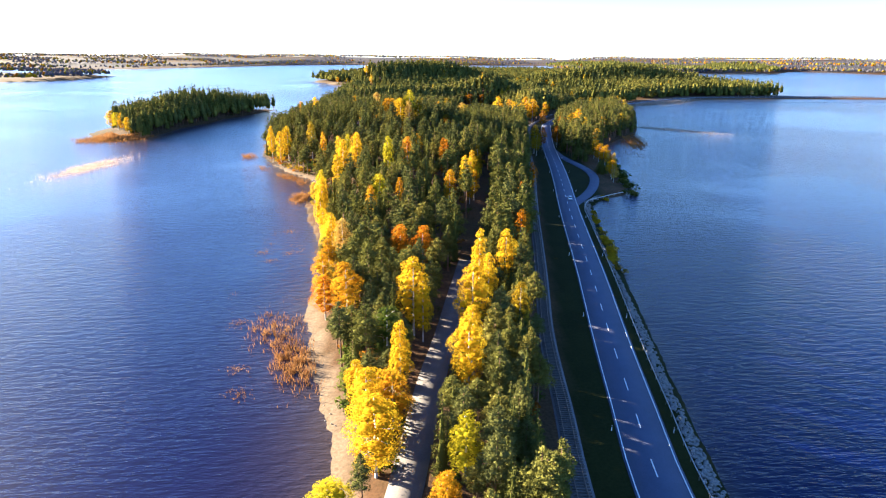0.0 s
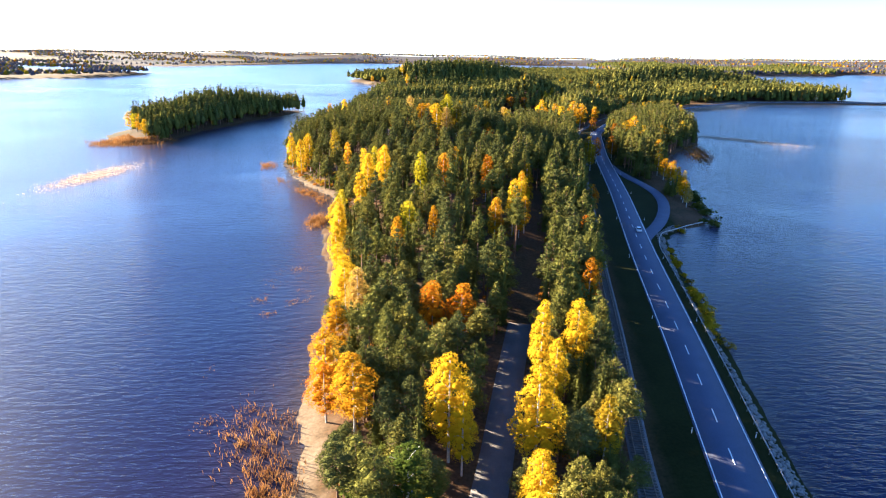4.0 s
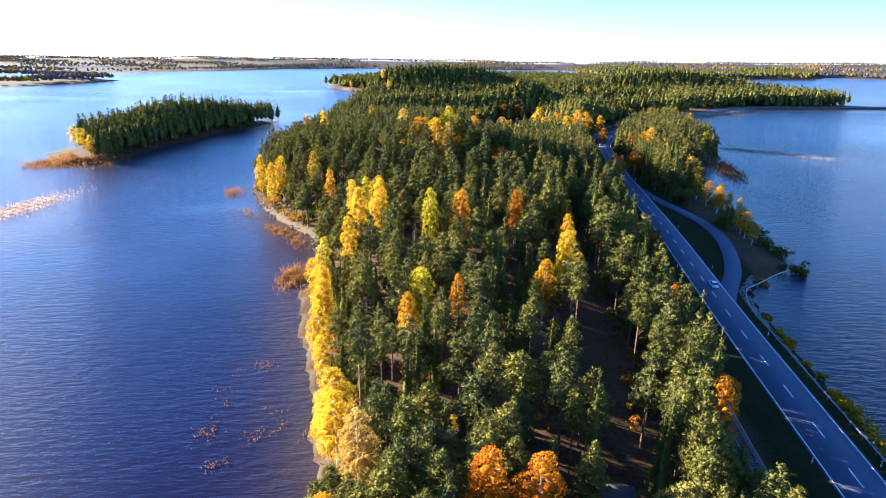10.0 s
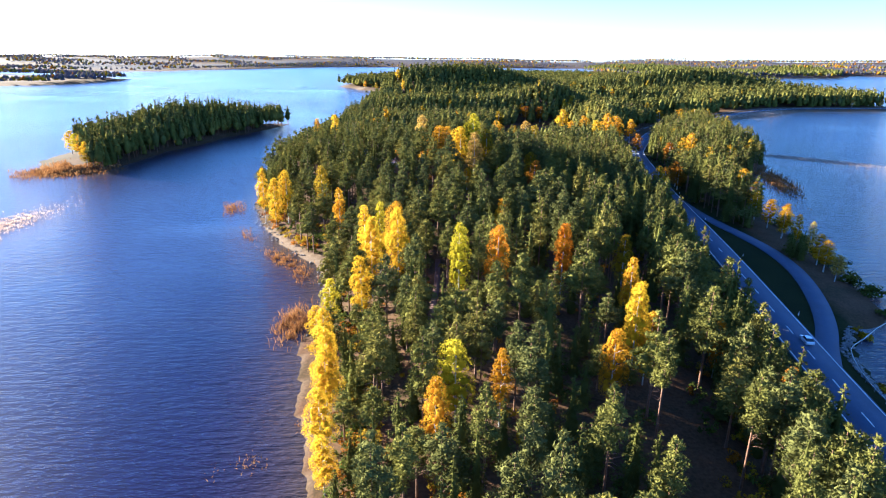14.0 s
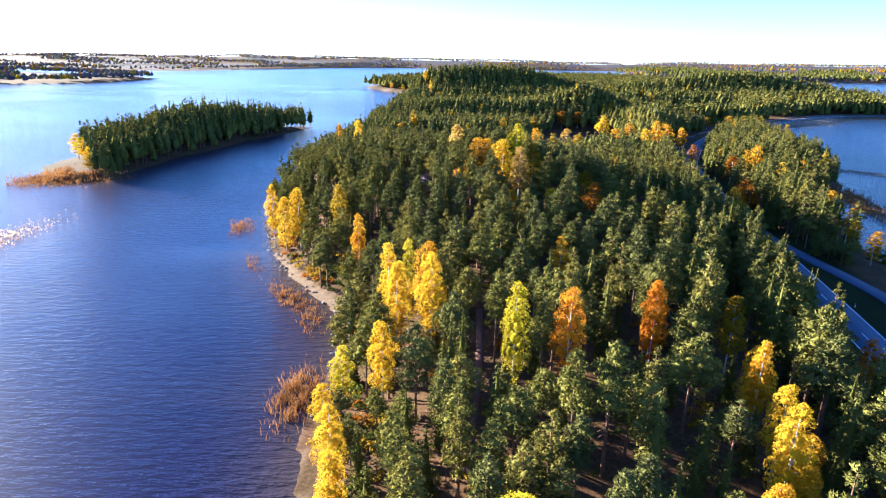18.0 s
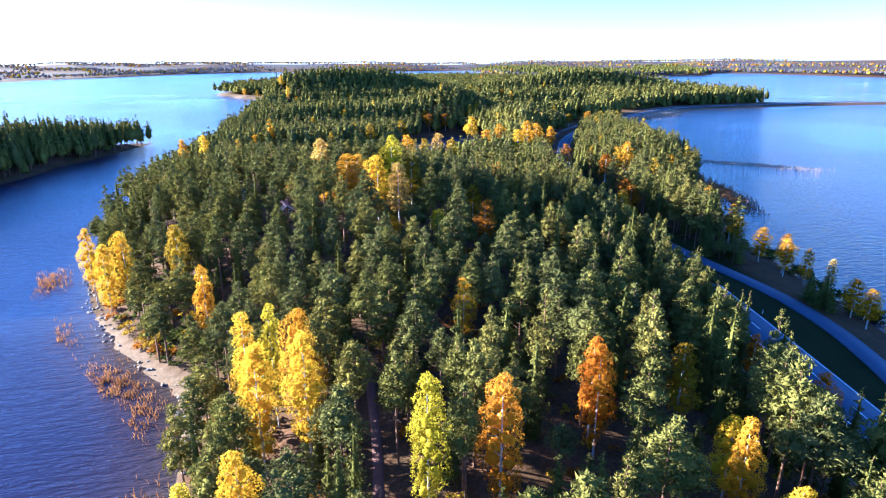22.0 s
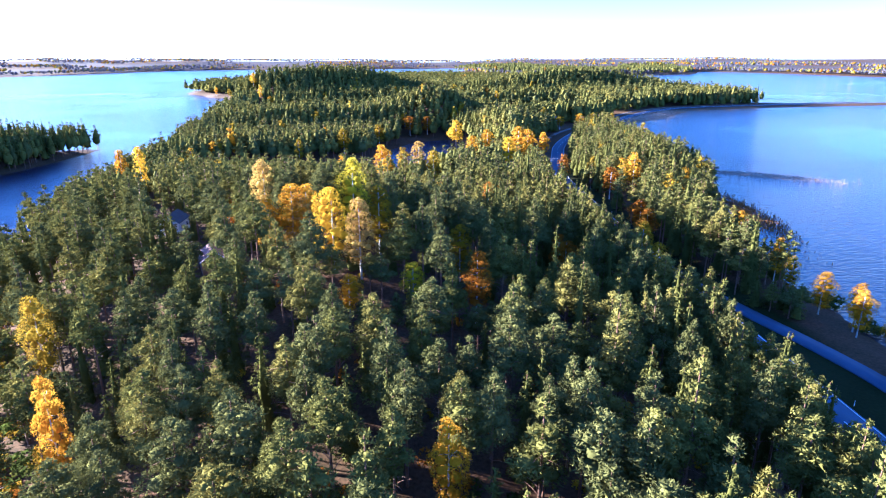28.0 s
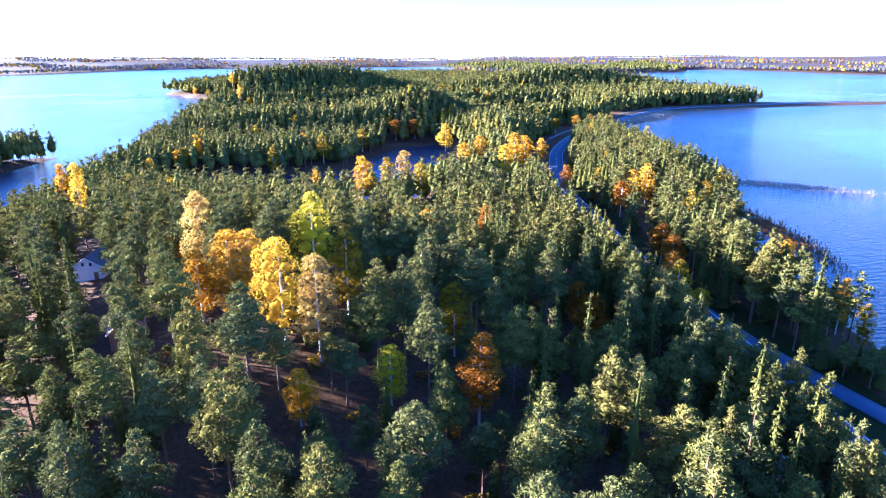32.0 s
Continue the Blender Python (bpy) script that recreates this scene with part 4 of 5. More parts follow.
wood("islet_forest", (-260, -150, 430, 700), 5.0, 3, "dark pine wood covering a small island", (15, 21), 0.0, 0.25, lambda x, y: (shore(x, y) > 0.7) & (x + 0.8 * (y - 470) > -222))
wood("north_forest", (-130, 560, 760, 1300), 7.6, 4, "pine wood on the far side of the inlet", (16, 23), 0.01, 0.25, lambda x, y: clear(x, y) & ((line_offset(x, y, ROAD_LINE)[1] < 0) | (y > 922)))
wood("hill_forest", (-260, 560, 1300, 2030), 12, 4, "pine-covered hill across the water", (16, 23), 0.01, 0.25)
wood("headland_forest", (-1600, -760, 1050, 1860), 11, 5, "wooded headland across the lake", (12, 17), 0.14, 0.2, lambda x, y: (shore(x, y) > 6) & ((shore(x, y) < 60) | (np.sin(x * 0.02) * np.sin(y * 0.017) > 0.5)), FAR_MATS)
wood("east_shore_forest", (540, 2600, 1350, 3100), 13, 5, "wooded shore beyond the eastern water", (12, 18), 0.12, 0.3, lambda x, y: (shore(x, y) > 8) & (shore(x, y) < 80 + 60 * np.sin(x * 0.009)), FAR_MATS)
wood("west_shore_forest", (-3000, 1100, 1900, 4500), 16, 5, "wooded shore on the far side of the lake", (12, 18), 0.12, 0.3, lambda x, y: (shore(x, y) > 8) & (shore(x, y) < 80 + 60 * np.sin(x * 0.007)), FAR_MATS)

wood("dark_shore_forest", (560, 1450, 2040, 2950), 15, 5, "dark pine hills beyond the eastern water", (16, 25), 0.03, 0.3, lambda x, y: (shore(x, y) > 6) & (shore(x, y) < 260), DARK_MATS)

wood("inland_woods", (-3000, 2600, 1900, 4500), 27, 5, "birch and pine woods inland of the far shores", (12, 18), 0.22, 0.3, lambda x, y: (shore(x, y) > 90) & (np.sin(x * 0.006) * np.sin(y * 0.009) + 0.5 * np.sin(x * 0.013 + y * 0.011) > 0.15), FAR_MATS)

# ---- railway, road furniture and shore ----
def box_mesh(name, size, mats, bevel=0.0, at=(0, 0, 0)):
    bm = bmesh.new()
    bmesh.ops.create_cube(bm, size=1.0, matrix=Matrix.Translation(at) @ Matrix.Diagonal((*size, 1)))
    if bevel:
        bmesh.ops.bevel(bm, geom=bm.edges[:], offset=bevel, segments=1, affect="EDGES")
    me = bpy.data.meshes.new(name)
    bm.to_mesh(me)
    bm.free()
    for m in mats:
        me.materials.append(m)
    return me


def swept(name, line, heights, profile, material_):
    """A profile of (side, height) pairs drawn along a line."""
    k, m = len(profile), len(line)
    verts = []
    for side, up in profile:
        row = offset_line(line, side)
        verts.append(np.stack([row[:, 0], row[:, 1], heights + up], 1))
    v = np.concatenate(verts)
    i = np.arange(m - 1)
    f = []
    for j in range(k):
        a, b = j * m + i, ((j + 1) % k) * m + i
        f.append(np.stack([a, b, b + 1, a + 1], 1))
    return mesh_of(name, v, np.concatenate(f), [material_])


def along(line, spacing):
    """Places and headings evenly spaced along a line."""
    far = np.r_[0, np.cumsum(np.linalg.norm(np.diff(line, axis=0), axis=1))]
    at = np.arange(0, far[-1], spacing)
    x, y = np.interp(at, far, line[:, 0]), np.interp(at, far, line[:, 1])
    way = np.gradient(np.stack([x, y], 1), axis=0)
    return x, y, np.arctan2(way[:, 1], way[:, 0])


RAIL_Z = 1.62
rail_line = RAIL_LINE[(RAIL_LINE[:, 1] > -70) & (RAIL_LINE[:, 0] < 700)]
flat = np.full(len(rail_line), RAIL_Z)
railway = tagged(new("railway"), "single railway track on dark ballast between wood and road", "railway", kind="structure")
part("ballast", swept("ballast", rail_line, flat, [(-3.0, -0.5), (-1.7, 0.22), (1.7, 0.22), (3.0, -0.5)], BALLAST), railway)
for side in (-0.762, 0.762):
    part("rail", swept("rail", rail_line, flat + 0.42, [(side - 0.036, 0), (side - 0.036, 0.15), (side + 0.036, 0.15), (side + 0.036, 0)], RAILSTEEL), railway)
fine = curve_line([tuple(p) for p in rail_line if p[1] < 420], 2)
sx, sy, sa = along(fine, 0.62)
sleeper = box_mesh("sleeper", (0.24, 2.7, 0.2), [SLEEPER], 0.02)
near_y = (sy > 72) & (sy < 245)
for x, y, a in list(zip(sx[near_y], sy[near_y], sa[near_y]))[:298]:
    part("sleeper", sleeper, railway).matrix_local = Matrix.LocRotScale((x, y, RAIL_Z + 0.32), Euler((0, 0, a)), None)
CUBE = np.array([(a, b, c) for a in (-0.5, 0.5) for b in (-0.5, 0.5) for c in (-0.5, 0.5)])
CUBE_F = np.array([(0, 1, 3, 2), (4, 6, 7, 5), (0, 4, 5, 1), (2, 3, 7, 6), (0, 2, 6, 4), (1, 5, 7, 3)])
rest = list(zip(sx[~near_y], sy[~near_y], sa[~near_y])) + list(zip(sx[near_y], sy[near_y], sa[near_y]))[298:]
V, F = [], []
for k, (x, y, a) in enumerate(rest):
    c, s = math.cos(a), math.sin(a)
    v = CUBE * (0.24, 2.7, 0.2)
    V.append(np.stack([v[:, 0] * c - v[:, 1] * s + x, v[:, 0] * s + v[:, 1] * c + y, v[:, 2] + RAIL_Z + 0.32], 1))
    F.append(CUBE_F + 8 * k)
tagged(part("far_sleepers", mesh_of("far_sleepers", np.concatenate(V), np.concatenate(F), [SLEEPER]), railway), kind="stuff")

# guard rail on the lake side, turning into the lay-by
guard_line = offset_line(ROAD_LINE[(ROAD_LINE[:, 1] > -60) & (ROAD_LINE[:, 1] < 240)], 6.0)
guard_line = curve_line([tuple(p) for p in guard_line[::2]] + [(73, 247.5), (79, 252.5), (87, 259), (93, 263)], 2.5)
guard = tagged(new("guard_rail"), "low galvanised guard rail along the lake side of the road", "guard rail")
gz = np.full(len(guard_line), 1.9)
part("beam", swept("beam", guard_line, gz + 0.48, [(-0.03, 0), (0.05, 0.08), (-0.01, 0.16), (0.05, 0.24), (-0.03, 0.32), (-0.06, 0.16)], STEEL), guard)
post = box_mesh("post", (0.1, 0.08, 1.0), [STEEL], 0.01)
for x, y, a in zip(*along(guard_line, 4.0)):
    part("post", post, guard).matrix_local = Matrix.LocRotScale((x, y, 2.1), Euler((0, 0, a)), None)

# marker posts on the verges
marker_body, marker_band = box_mesh("post", (0.1, 0.12, 1.05), [WHITEPAINT], 0.02, (0, 0, 0.52)), box_mesh("reflector", (0.108, 0.13, 0.18), [RUBBER], 0.01, (0, 0, 0.82))
for side in (-4.9, 5.2):
    line = offset_line(ROAD_LINE[(ROAD_LINE[:, 1] > 40) & (ROAD_LINE[:, 1] < 560)], side)
    for x, y, a in zip(*along(line, 45.0)):
        m = tagged(new("marker_post"), "white roadside marker post with a dark band", "marker post", "road marker posts")
        m.matrix_world = Matrix.LocRotScale((x, y, 1.85), Euler((0, 0, a)), None)
        part("post", marker_body, m), part("reflector", marker_band, m)


def shaped(name, rings, mats, smooth_=True):
    """A closed skin through rings of corners, from one end to the other."""
    k = len(rings[0])
    v = np.concatenate([np.array(r, float) for r in rings])
    f = [(j * k + i, j * k + (i + 1) % k, (j + 1) * k + (i + 1) % k, (j + 1) * k + i) for j in range(len(rings) - 1) for i in range(k)]
    me = bpy.data.meshes.new(name)
    me.from_pydata([tuple(p) for p in v], [], f + [tuple(range(k - 1, -1, -1)), tuple(range(len(v) - k, len(v)))])
    for m in mats:
        me.materials.append(m)
    return me


def car(x, y, heading):
    """A small saloon on its lane."""
    thing = tagged(new("car"), "silver-white passenger car driving on the asphalt road", "car")
    side = lambda yy, half, low, high: [(-half, yy, low), (half, yy, low), (half * 0.98, yy, high * 0.8), (half * 0.9, yy, high), (-half * 0.9, yy, high), (-half * 0.98, yy, high * 0.8)]
    part("body", shaped("body", [side(yy, h, l, t) for yy, h, l, t in ((-2.15, 0.74, 0.42, 0.78), (-2.0, 0.85, 0.3, 0.92), (-1.1, 0.88, 0.28, 0.95), (0.9, 0.88, 0.28, 0.93), (1.9, 0.84, 0.3, 0.78), (2.15, 0.7, 0.4, 0.62))], [CARPAINT]), thing)
    part("cabin", shaped("cabin", [side(yy, h, 0.85, t) for yy, h, t in ((-1.75, 0.76, 0.95), (-1.15, 0.74, 1.4), (0.1, 0.74, 1.45), (0.95, 0.78, 0.95))], [GLASS]), thing, "dark glass cabin")
    part("roof", box_mesh("roof", (1.22, 1.35, 0.05), [CARPAINT], 0.02, (0, -0.5, 1.45)), thing)
    for wx in (-0.8, 0.8):
        for wy in (-1.35, 1.35):
            bm = bmesh.new()
            bmesh.ops.create_cone(bm, cap_ends=True, segments=14, radius1=0.31, radius2=0.31, depth=0.2, matrix=pose(wx, wy, 0.31, 0, 90, 0))
            me = bpy.data.meshes.new("wheel")
            bm.to_mesh(me)
            bm.free()
            me.materials.append(RUBBER)
            wheel = part("wheel", me, thing)
            part("rim", box_mesh("rim", (0.03, 0.3, 0.3), [STEEL], 0.05, (wx * 1.13, wy, 0.31)), wheel)
        part("tail_lamp", box_mesh("tail_lamp", (0.26, 0.05, 0.14), [LAMPRED], 0.01, (wx * 0.72, -2.1, 0.72)), thing)
    thing.matrix_world = Matrix.LocRotScale((x, y, 1.95), Euler((0, 0, heading)), None)


car(66.2, 252.0, -math.atan2(14, 84))


def rock_mesh(rng, name):
    bm = bmesh.new()
    bmesh.ops.create_icosphere(bm, subdivisions=1, radius=0.5)
    for v in bm.verts:
        v.co *= rng.uniform(0.72, 1.18)
        v.co.z *= 0.7
    me = bpy.data.meshes.new(name)
    bm.to_mesh(me)
    bm.free()
    me.materials.append(STONE)
    return me


rock_rng = np.random.default_rng(11)
ROCKS = [rock_mesh(rock_rng, "boulder") for _ in range(8)]


def stones(name, x, y, size, label, lift=0.1):
    """Many stones in one mesh."""
    V, F, base = [], [], 0
    z = np.maximum(ground(x, y), -0.25)
    for i in range(len(x)):
        me = ROCKS[i % 8]
        v = np.array([w.co for w in me.vertices])
        a = rock_rng.uniform(0, 6.28)
        s = size[i] * np.array([1, rock_rng.uniform(0.7, 1), rock_rng.uniform(0.6, 1)])
        v = v * s
        v = np.stack([v[:, 0] * math.cos(a) - v[:, 1] * math.sin(a) + x[i], v[:, 0] * math.sin(a) + v[:, 1] * math.cos(a) + y[i], v[:, 2] + z[i] + lift * size[i]], 1)
        V.append(v), F.append(np.array([p.vertices[:] for p in me.polygons]) + base)
        base += len(v)
    tagged(new(name, mesh_of(name, np.concatenate(V), np.concatenate(F), [STONE])), label, "stones", kind="stuff")


# stone bank between road and lake
n = 3600
ry = rock_rng.uniform(55, 262, n)
edge = np.interp(ry, [55, 77, 92, 107, 123, 155, 185, 207, 229, 249, 262], [45.4, 46, 48, 50, 53, 57, 61, 64, 69, 74, 84])
rx = edge - rock_rng.uniform(-0.7, 2.3, n)
ok = line_offset(rx, ry, ROAD_LINE)[0] > 6.6
stones("stone_bank", rx[ok], ry[ok], rock_rng.uniform(0.35, 0.95, n)[ok], "grey broken-stone bank between road and lake")
# boulders on the beach below the ridge and along the western shore
bx, by = rock_rng.uniform(-98, -40, 5000), rock_rng.uniform(255, 385, 5000)
d = shore(bx, by)
dense = ((by > 276) & (by < 302) | (by > 320) & (bx < -72))
ok = (np.abs(d - 0.3) < np.where(dense, 2.2, 0.9)) & (rock_rng.random(5000) < np.where(dense, 0.8, 0.35))
bx, by = bx[ok], by[ok]
big = rock_rng.uniform(0.3, 0.95, len(bx))
singles = np.argsort(-big)[:120]
for i in singles:
    b = tagged(new("boulder", ROCKS[i % 8]), "grey granite boulder at the waterline", "boulder", "boulders of the beach")
    b.matrix_world = Matrix.LocRotScale((bx[i], by[i], max(float(ground(bx[i], by[i])), -0.2) + 0.12 * big[i]), Euler((0, 0, rock_rng.uniform(0, 6))), (big[i] * 1.3, big[i], big[i] * 0.9))
others = np.setdiff1d(np.arange(len(bx)), singles)
stones("beach_stones", bx[others], by[others], big[others] * 0.7, "small grey stones along the shore")
sx2, sy2 = rock_rng.uniform(-40, 0, 2600), rock_rng.uniform(60, 250, 2600)
d = shore(sx2, sy2)
ok = (d > -1.5) & (d < 1.6) & (rock_rng.random(2600) < 0.5)
stones("shore_stones", sx2[ok], sy2[ok], rock_rng.uniform(0.12, 0.4, ok.sum()), "pebbles and stones on the sandy shore")


def blades(name, x, y, height, lean, label, size=0.05, z0=None, material_=REED):
    """Thin leaning reed blades, each a narrow kinked strip."""
    n = len(x)
    g = np.maximum(ground(x, y), -0.3) if z0 is None else np.full(n, z0)
    a, b = rock_rng.uniform(0, 6.28, n), rock_rng.uniform(0, 6.28, n)
    h = height * rock_rng.uniform(0.6, 1.2, n)
    tip = np.stack([x + np.cos(a) * lean * h, y + np.sin(a) * lean * h, g + h], 1)
    mid = np.stack([x + np.cos(a) * lean * h * 0.3, y + np.sin(a) * lean * h * 0.3, g + h * 0.6], 1)
    off = np.stack([np.cos(b), np.sin(b), 0 * b], 1) * size
    foot = np.stack([x, y, g], 1)
    v = np.stack([foot - off, foot + off, mid - off, mid + off, tip], 1).reshape(-1, 3)
    i = 5 * np.arange(n)
    f = np.concatenate([np.stack([i, i + 1, i + 3], 1), np.stack([i, i + 3, i + 2], 1), np.stack([i + 2, i + 3, i + 4], 1)])
    tagged(new(name, mesh_of(name, v, f, [material_])), label, "reeds", kind="stuff")


def patch(cx, cy, rx_, ry_, n, turn=0.0, wet=None):
    """Points thickest in the middle of an oval patch, broken into tussocks."""
    u, v = rock_rng.normal(0, 0.5, n), rock_rng.normal(0, 0.5, n)
    c, s = math.cos(turn), math.sin(turn)
    x, y = cx + u * rx_ * c - v * ry_ * s, cy + u * rx_ * s + v * ry_ * c
    keep = np.sin(x * 1.1 + 0.6 * y) * np.sin(y * 0.9 - 0.4 * x) + rock_rng.uniform(-0.6, 0.9, n) > 0
    if wet is not None:
        d = shore(x, y)
        keep &= (d < wet[1]) & (d > wet[0])
    return x[keep], y[keep]


for args, height, label in ((((-24, 117, 4.5, 11, 2400, 0.4), (-8, 2.0)), 1.5, "rusty brown reed bed off the sandy beach"), (((-31, 132, 6, 9, 900, 0.2), (-14, 1)), 1.4, "thin brown reeds in the shallows"),
                            (((-50, 262, 4, 9, 2200, 0.1), (-9, 0.5)), 1.8, "brown reeds by the western shore"), (((-58, 296, 5, 9, 900, 0.5), (-9, 0.5)), 1.2, "thin reddish reeds before the beach"),
                            (((-66, 308, 5, 11, 1500, 0.75), (-10, 0.5)), 1.2, "thin reddish reeds before the beach"), (((-88, 334, 5, 12, 900, 0.6), (-9, 0.5)), 1.3, "reddish reeds off the stony shore"),
                            (((-104, 372, 6, 10, 1100, 0.3), (-13, 0.5)), 1.5, "pale reeds off the point")):
    blades("reed_bed", *patch(*args[0], wet=args[1]), height, 0.35, label)
x, y = patch(-180, 337, 9, 30, 5000, -0.1)
blades("reed_bank", x, y, 0.55, 0.9, "long pale reed bank off the small island", 0.12, -0.1, PALEREED)
x, y = patch(-222, 448, 22, 18, 7500, 0.4, (-14, 14))
blades("reed_bank", x, y, 1.4, 0.3, "yellow reeds round the tip of the small island", 0.12)
x, y = patch(217, 512, 8, 36, 6500, 0.87)
blades("reed_bank", x, y, 0.5, 0.9, "pinkish reed bank in the eastern water", 0.14, -0.1, PALEREED)
x, y = patch(320, 792, 80, 16, 7000, 0.72, (-30, 40))
blades("reed_bank", x, y, 0.45, 3.0, "tawny reed marsh below the causeway", 0.4, None, PALEREED)
x, y = patch(159, 440, 7, 38, 5200, -0.27, (-26, 2))
blades("reed_bank", x, y, 1.2, 0.3, "dark reeds off the cape", 0.12)
# scattered floating stalks
fx, fy = [], []
for cx, cy in zip(rock_rng.uniform(-52, -20, 46), rock_rng.uniform(80, 235, 46)):
    k = int(rock_rng.integers(10, 60))
    fx.append(cx + rock_rng.normal(0, 1.1, k)), fy.append(cy + rock_rng.normal(0, 1.1, k))
fx, fy = np.concatenate(fx), np.concatenate(fy)
ok = (shore(fx, fy) < -0.5) & (shore(fx, fy) > -22)
blades("water_stalks", fx[ok], fy[ok], 0.45, 1.1, "sparse pale stalks floating in the shallows", 0.05, -0.05)

# bushes on the beach edge, on the lay-by bank and along the stone bank
bush_rng = np.random.default_rng(5)
BUSHES = []
for k in range(4):
    c = bush_rng.normal(0, 0.45, (9, 3)) * (1, 1, 0.5) + (0, 0, 0.6)
    v, f = tufts(bush_rng, c, np.full((9, 3), 0.5), 22, 0.24, 0.3)
    BUSHES.append((v, f))


def bushes(spots, foliage, label, size=(1.2, 2.2)):
    for k, (x, y) in enumerate(spots):
        me_key = ("bush", k % 4, foliage.name)
        if me_key not in PROTO:
            PROTO[me_key] = mesh_of("bush", *BUSHES[k % 4], [foliage])
        b = tagged(new("bush", PROTO[me_key]), label, "bush", "shore bushes")
        s = bush_rng.uniform(*size)
        b.matrix_world = Matrix.LocRotScale((x, y, float(ground(x, y)) - 0.05), Euler((0, 0, bush_rng.uniform(0, 6))), (s, s, s * 0.9))


bushes([(-19.5 + 6.2 + 0.45 * k * 0.6 + bush_rng.uniform(-0.6, 0.6), 126 - 2.1 * k) for k in range(15)], GREENLEAF, "fresh green bush at the edge of the beach")
bushes([(np.interp(yy, [130, 175, 230, 262], [54.5, 60.5, 69.5, 84]) + bush_rng.uniform(-0.5, 2.5), yy) for yy in bush_rng.uniform(165, 262, 34)], FOLIAGE["d"], "low olive-brown bush on the lake bank", (0.9, 1.7))
bushes([(x_ + bush_rng.uniform(-2, 2), y_ + bush_rng.uniform(-4, 4)) for x_, y_ in [(98, 268), (102, 284), (104, 296), (106, 306), (109, 322), (112, 338), (116, 352)] for _ in range(3)], BUSH, "dark bush on the lay-by bank", (1.5, 3.0))


def undergrowth(name, x, y, mats, label, size=(0.8, 2.0)):
    """Many low bushes in one mesh."""
    V, F, M, base = [], [], [], 0
    z = ground(x, y)
    for i in range(len(x)):
        v, f = BUSHES[i % 4]
        v, f = v[: len(v) // 6 * 3], f[: len(f) // 2]
        s, a = bush_rng.uniform(*size), bush_rng.uniform(0, 6.28)
        V.append(np.stack([v[:, 0] * math.cos(a) - v[:, 1] * math.sin(a), v[:, 0] * math.sin(a) + v[:, 1] * math.cos(a), v[:, 2]], 1) * s + (x[i], y[i], z[i]))
        F.append(f + base), M.append(np.full(len(f), int(bush_rng.integers(len(mats)))))
        base += len(v)
    tagged(new(name, mesh_of(name, np.concatenate(V), np.concatenate(F), mats, np.concatenate(M))), label, "undergrowth", kind="stuff")


ux, uy = bush_rng.uniform(-105, 30, 5200), bush_rng.uniform(75, 400, 5200)
ud = shore(ux, uy)
ok = (ud > np.where((uy < 150), 6.2, 2.6)) & (ud < 13) & (ux < 0) & (line_offset(ux, uy, DIRT_LINE)[0] > 3)
undergrowth("shore_undergrowth", ux[ok][:760], uy[ok][:760], [BUSH, GREENLEAF, FOLIAGE["r"], FOLIAGE["d"]], "low green and rusty undergrowth along the wooded shore")
ux, uy = bush_rng.uniform(-30, 60, 2600), bush_rng.uniform(75, 400, 2600)
ok = clear(ux, uy)
undergrowth("forest_undergrowth", ux[ok][:620], uy[ok][:620], [BUSH, FOLIAGE["r"], FOLIAGE["d"], GREENLEAF], "low bushes and saplings on the forest floor", (0.7, 1.6))


def window_part(parent, x, y, z, w, h, facing):
    """A small window: frame, pane and sill."""
    frame_ = part("window", box_mesh("window", (w + 0.16, 0.1, h + 0.16), [WHITEPAINT], 0.02, (0, 0, 0)), parent)
    frame_.matrix_local = Matrix.LocRotScale((x, y, z), Euler((0, 0, facing)), None)
    part("pane", box_mesh("pane", (w, 0.04, h), [GLASS], 0, (0, -0.05, 0)), frame_)


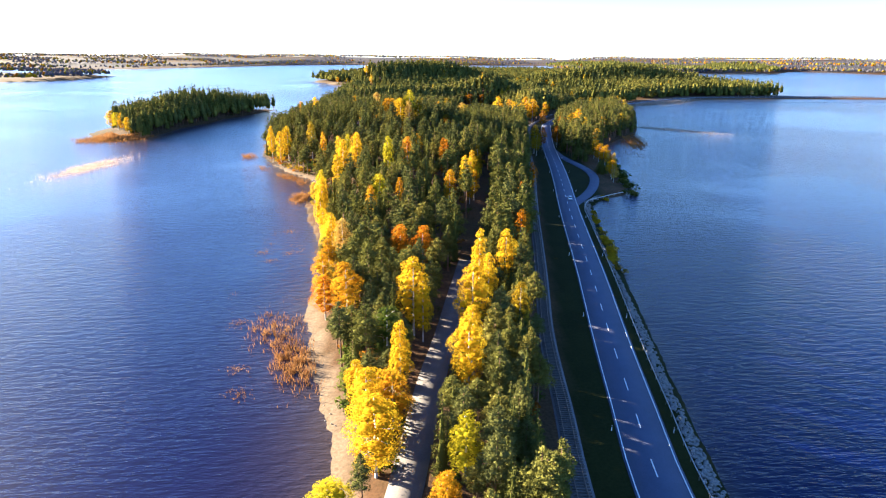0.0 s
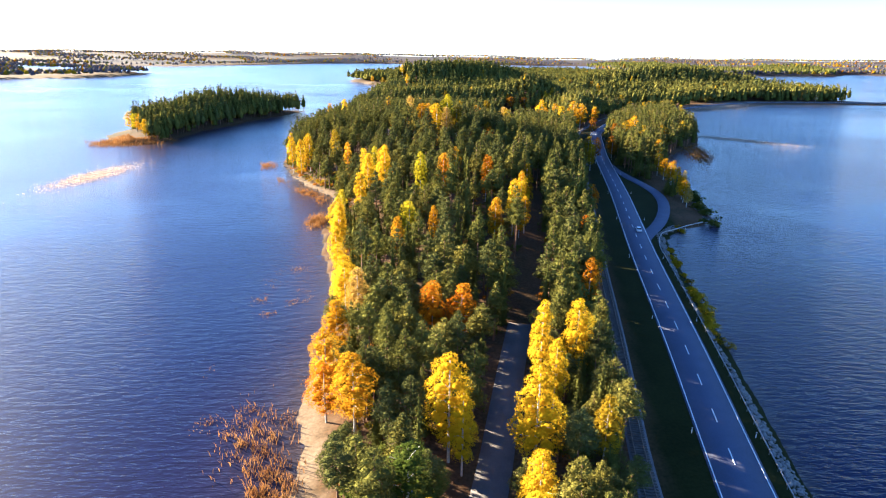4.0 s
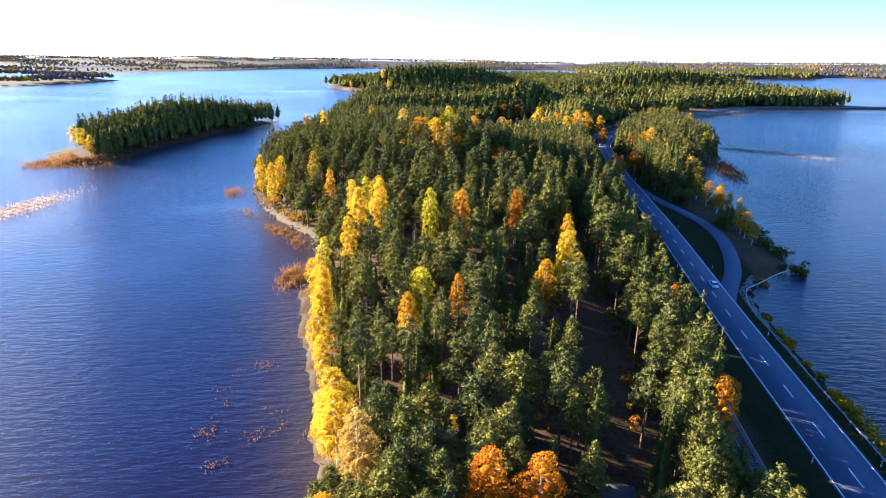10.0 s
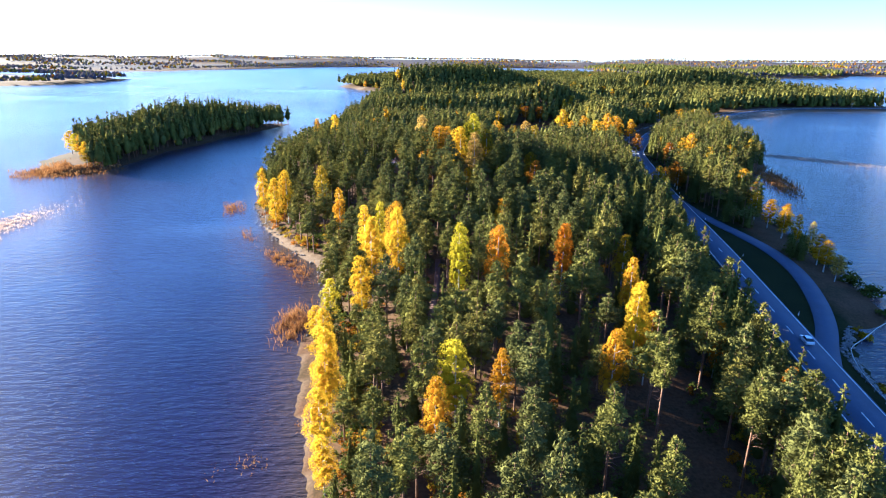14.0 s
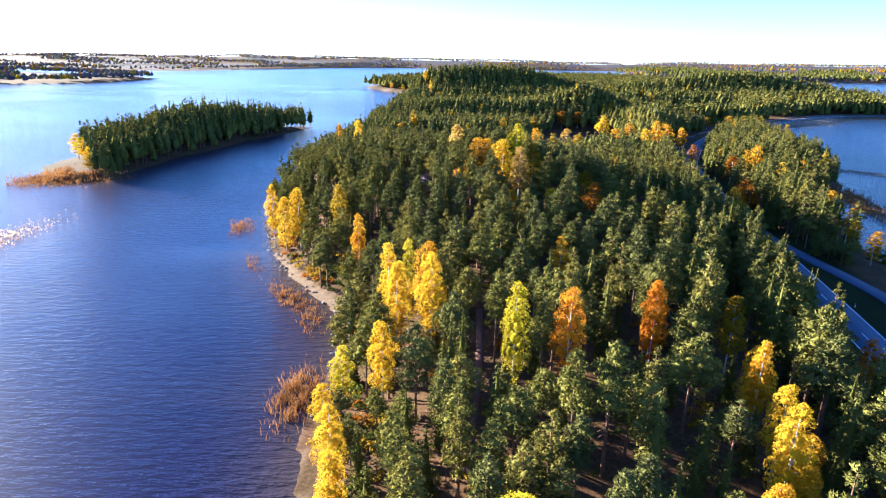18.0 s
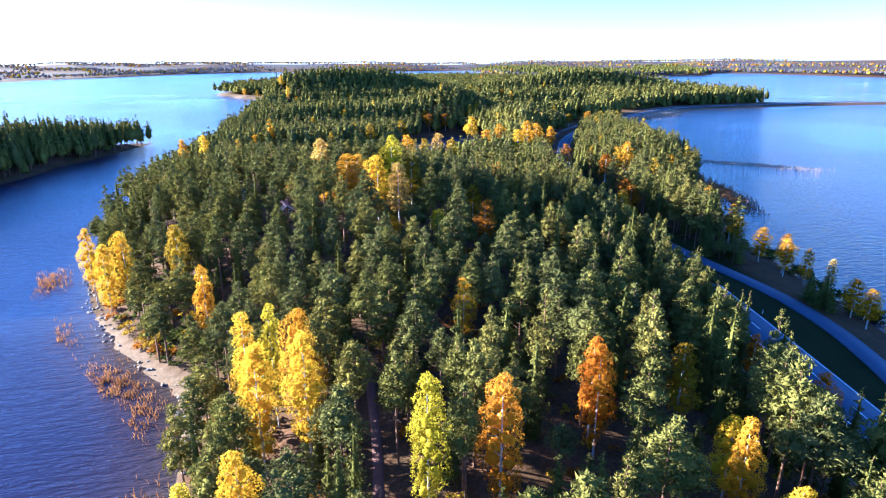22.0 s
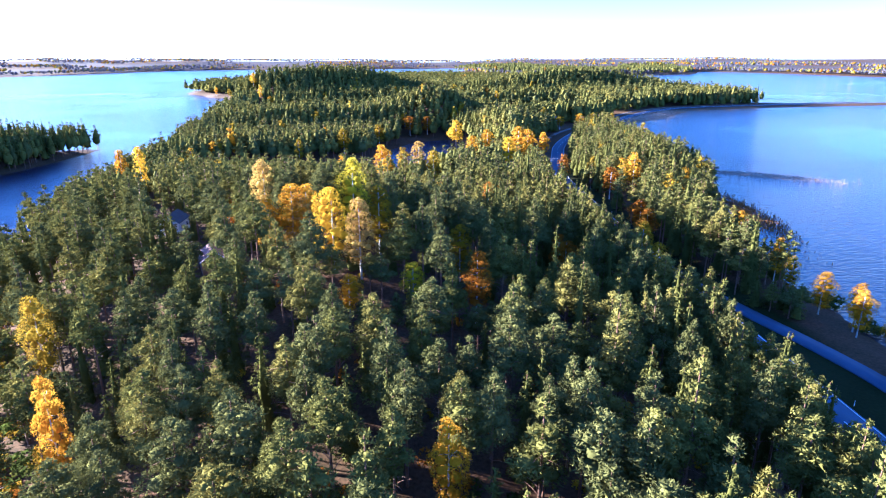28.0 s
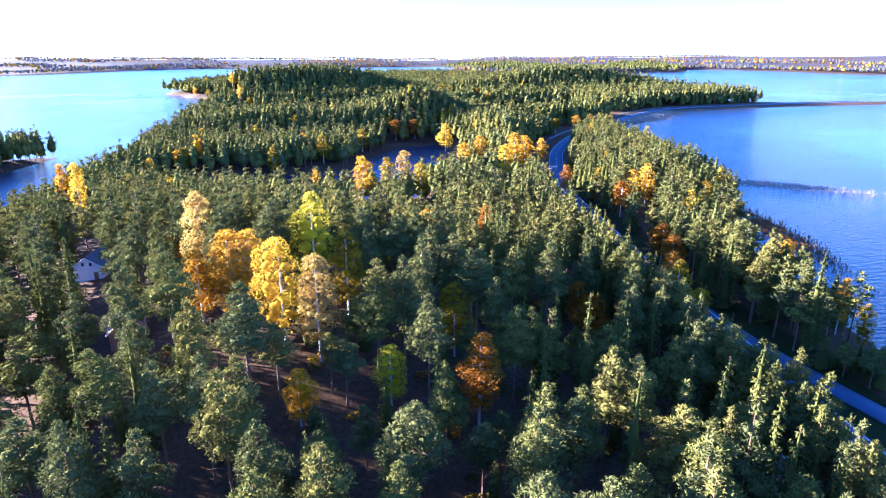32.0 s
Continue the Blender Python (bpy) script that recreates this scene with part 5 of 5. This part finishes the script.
def house(name, label, x, y, turn, size, wall_h, rise, wall_mat, roof_mat, chimney):
    """A gabled wooden house with a two-sided roof, windows and door."""
    thing = tagged(new(name), label, "house")
    w, d = size
    bm = bmesh.new()
    prof = [(-w / 2, -0.6), (w / 2, -0.6), (w / 2, wall_h), (0, wall_h + rise), (-w / 2, wall_h)]
    front = [bm.verts.new((a, -d / 2, b)) for a, b in prof]
    back = [bm.verts.new((a, d / 2, b)) for a, b in prof]
    bm.faces.new(front), bm.faces.new(back[::-1])
    for i in range(5):
        bm.faces.new((front[i], back[i], back[(i + 1) % 5], front[(i + 1) % 5]))
    bmesh.ops.recalc_face_normals(bm, faces=bm.faces[:])
    me = bpy.data.meshes.new("wall")
    bm.to_mesh(me)
    bm.free()
    me.materials.append(wall_mat)
    part("wall", me, thing)
    slope = math.atan2(rise, w / 2)
    span = w / 2 / math.cos(slope) + 0.45
    for s in (-1, 1):
        r = part("roof", box_mesh("roof", (span, d + 0.9, 0.12), [roof_mat], 0.02), thing)
        r.matrix_local = Matrix.Translation((s * (w / 4 + 0.16), 0, wall_h + rise / 2 - 0.02)) @ pose(0, 0, 0, 0, math.degrees(s * slope), 0)
        b = part("bargeboard", box_mesh("bargeboard", (span, 0.06, 0.18), [WHITEPAINT], 0.01), thing)
        b.matrix_local = Matrix.Translation((s * (w / 4 + 0.16), -d / 2 - 0.48, wall_h + rise / 2 - 0.02)) @ pose(0, 0, 0, 0, math.degrees(s * slope), 0)
    for a in (-w * 0.14, w * 0.14):
        window_part(thing, a, -d / 2 - 0.03, wall_h + rise * 0.22, 0.55, 0.8, 0)
    for a in (-d * 0.25, d * 0.25):
        window_part(thing, w / 2 + 0.03, a, wall_h * 0.55, 0.9, 1.0, math.pi / 2)
    door = part("door", box_mesh("door", (0.95, 0.08, 2.05), [LOGWALL], 0.02, (w * 0.28, -d / 2 - 0.03, 1.02)), thing)
    part("handle", box_mesh("handle", (0.12, 0.06, 0.03), [STEEL], 0.005, (w * 0.28 - 0.34, -d / 2 - 0.1, 1.0)), door)
    if chimney:
        part("chimney", box_mesh("chimney", (0.6, 0.6, 1.4), [mottled("brick_chimney", (0.22, 0.10, 0.07), (0.38, 0.19, 0.14), 2)], 0.03, (w * 0.15, d * 0.1, wall_h + rise + 0.2)), thing)
    thing.matrix_world = Matrix.LocRotScale((x, y, float(ground(x, y))), Euler((0, 0, radians(turn))), None)


house("cabin", "small cabin with a red-brown roof among the pines", -35, 366, 15, (5.2, 6.5), 2.5, 2.0, LOGWALL, REDROOF, True)
house("house", "white-walled house with a dark gabled roof in a clearing", -52, 407, -8, (5.8, 8.0), 3.4, 1.9, WHITEPAINT, DARKROOF, False)
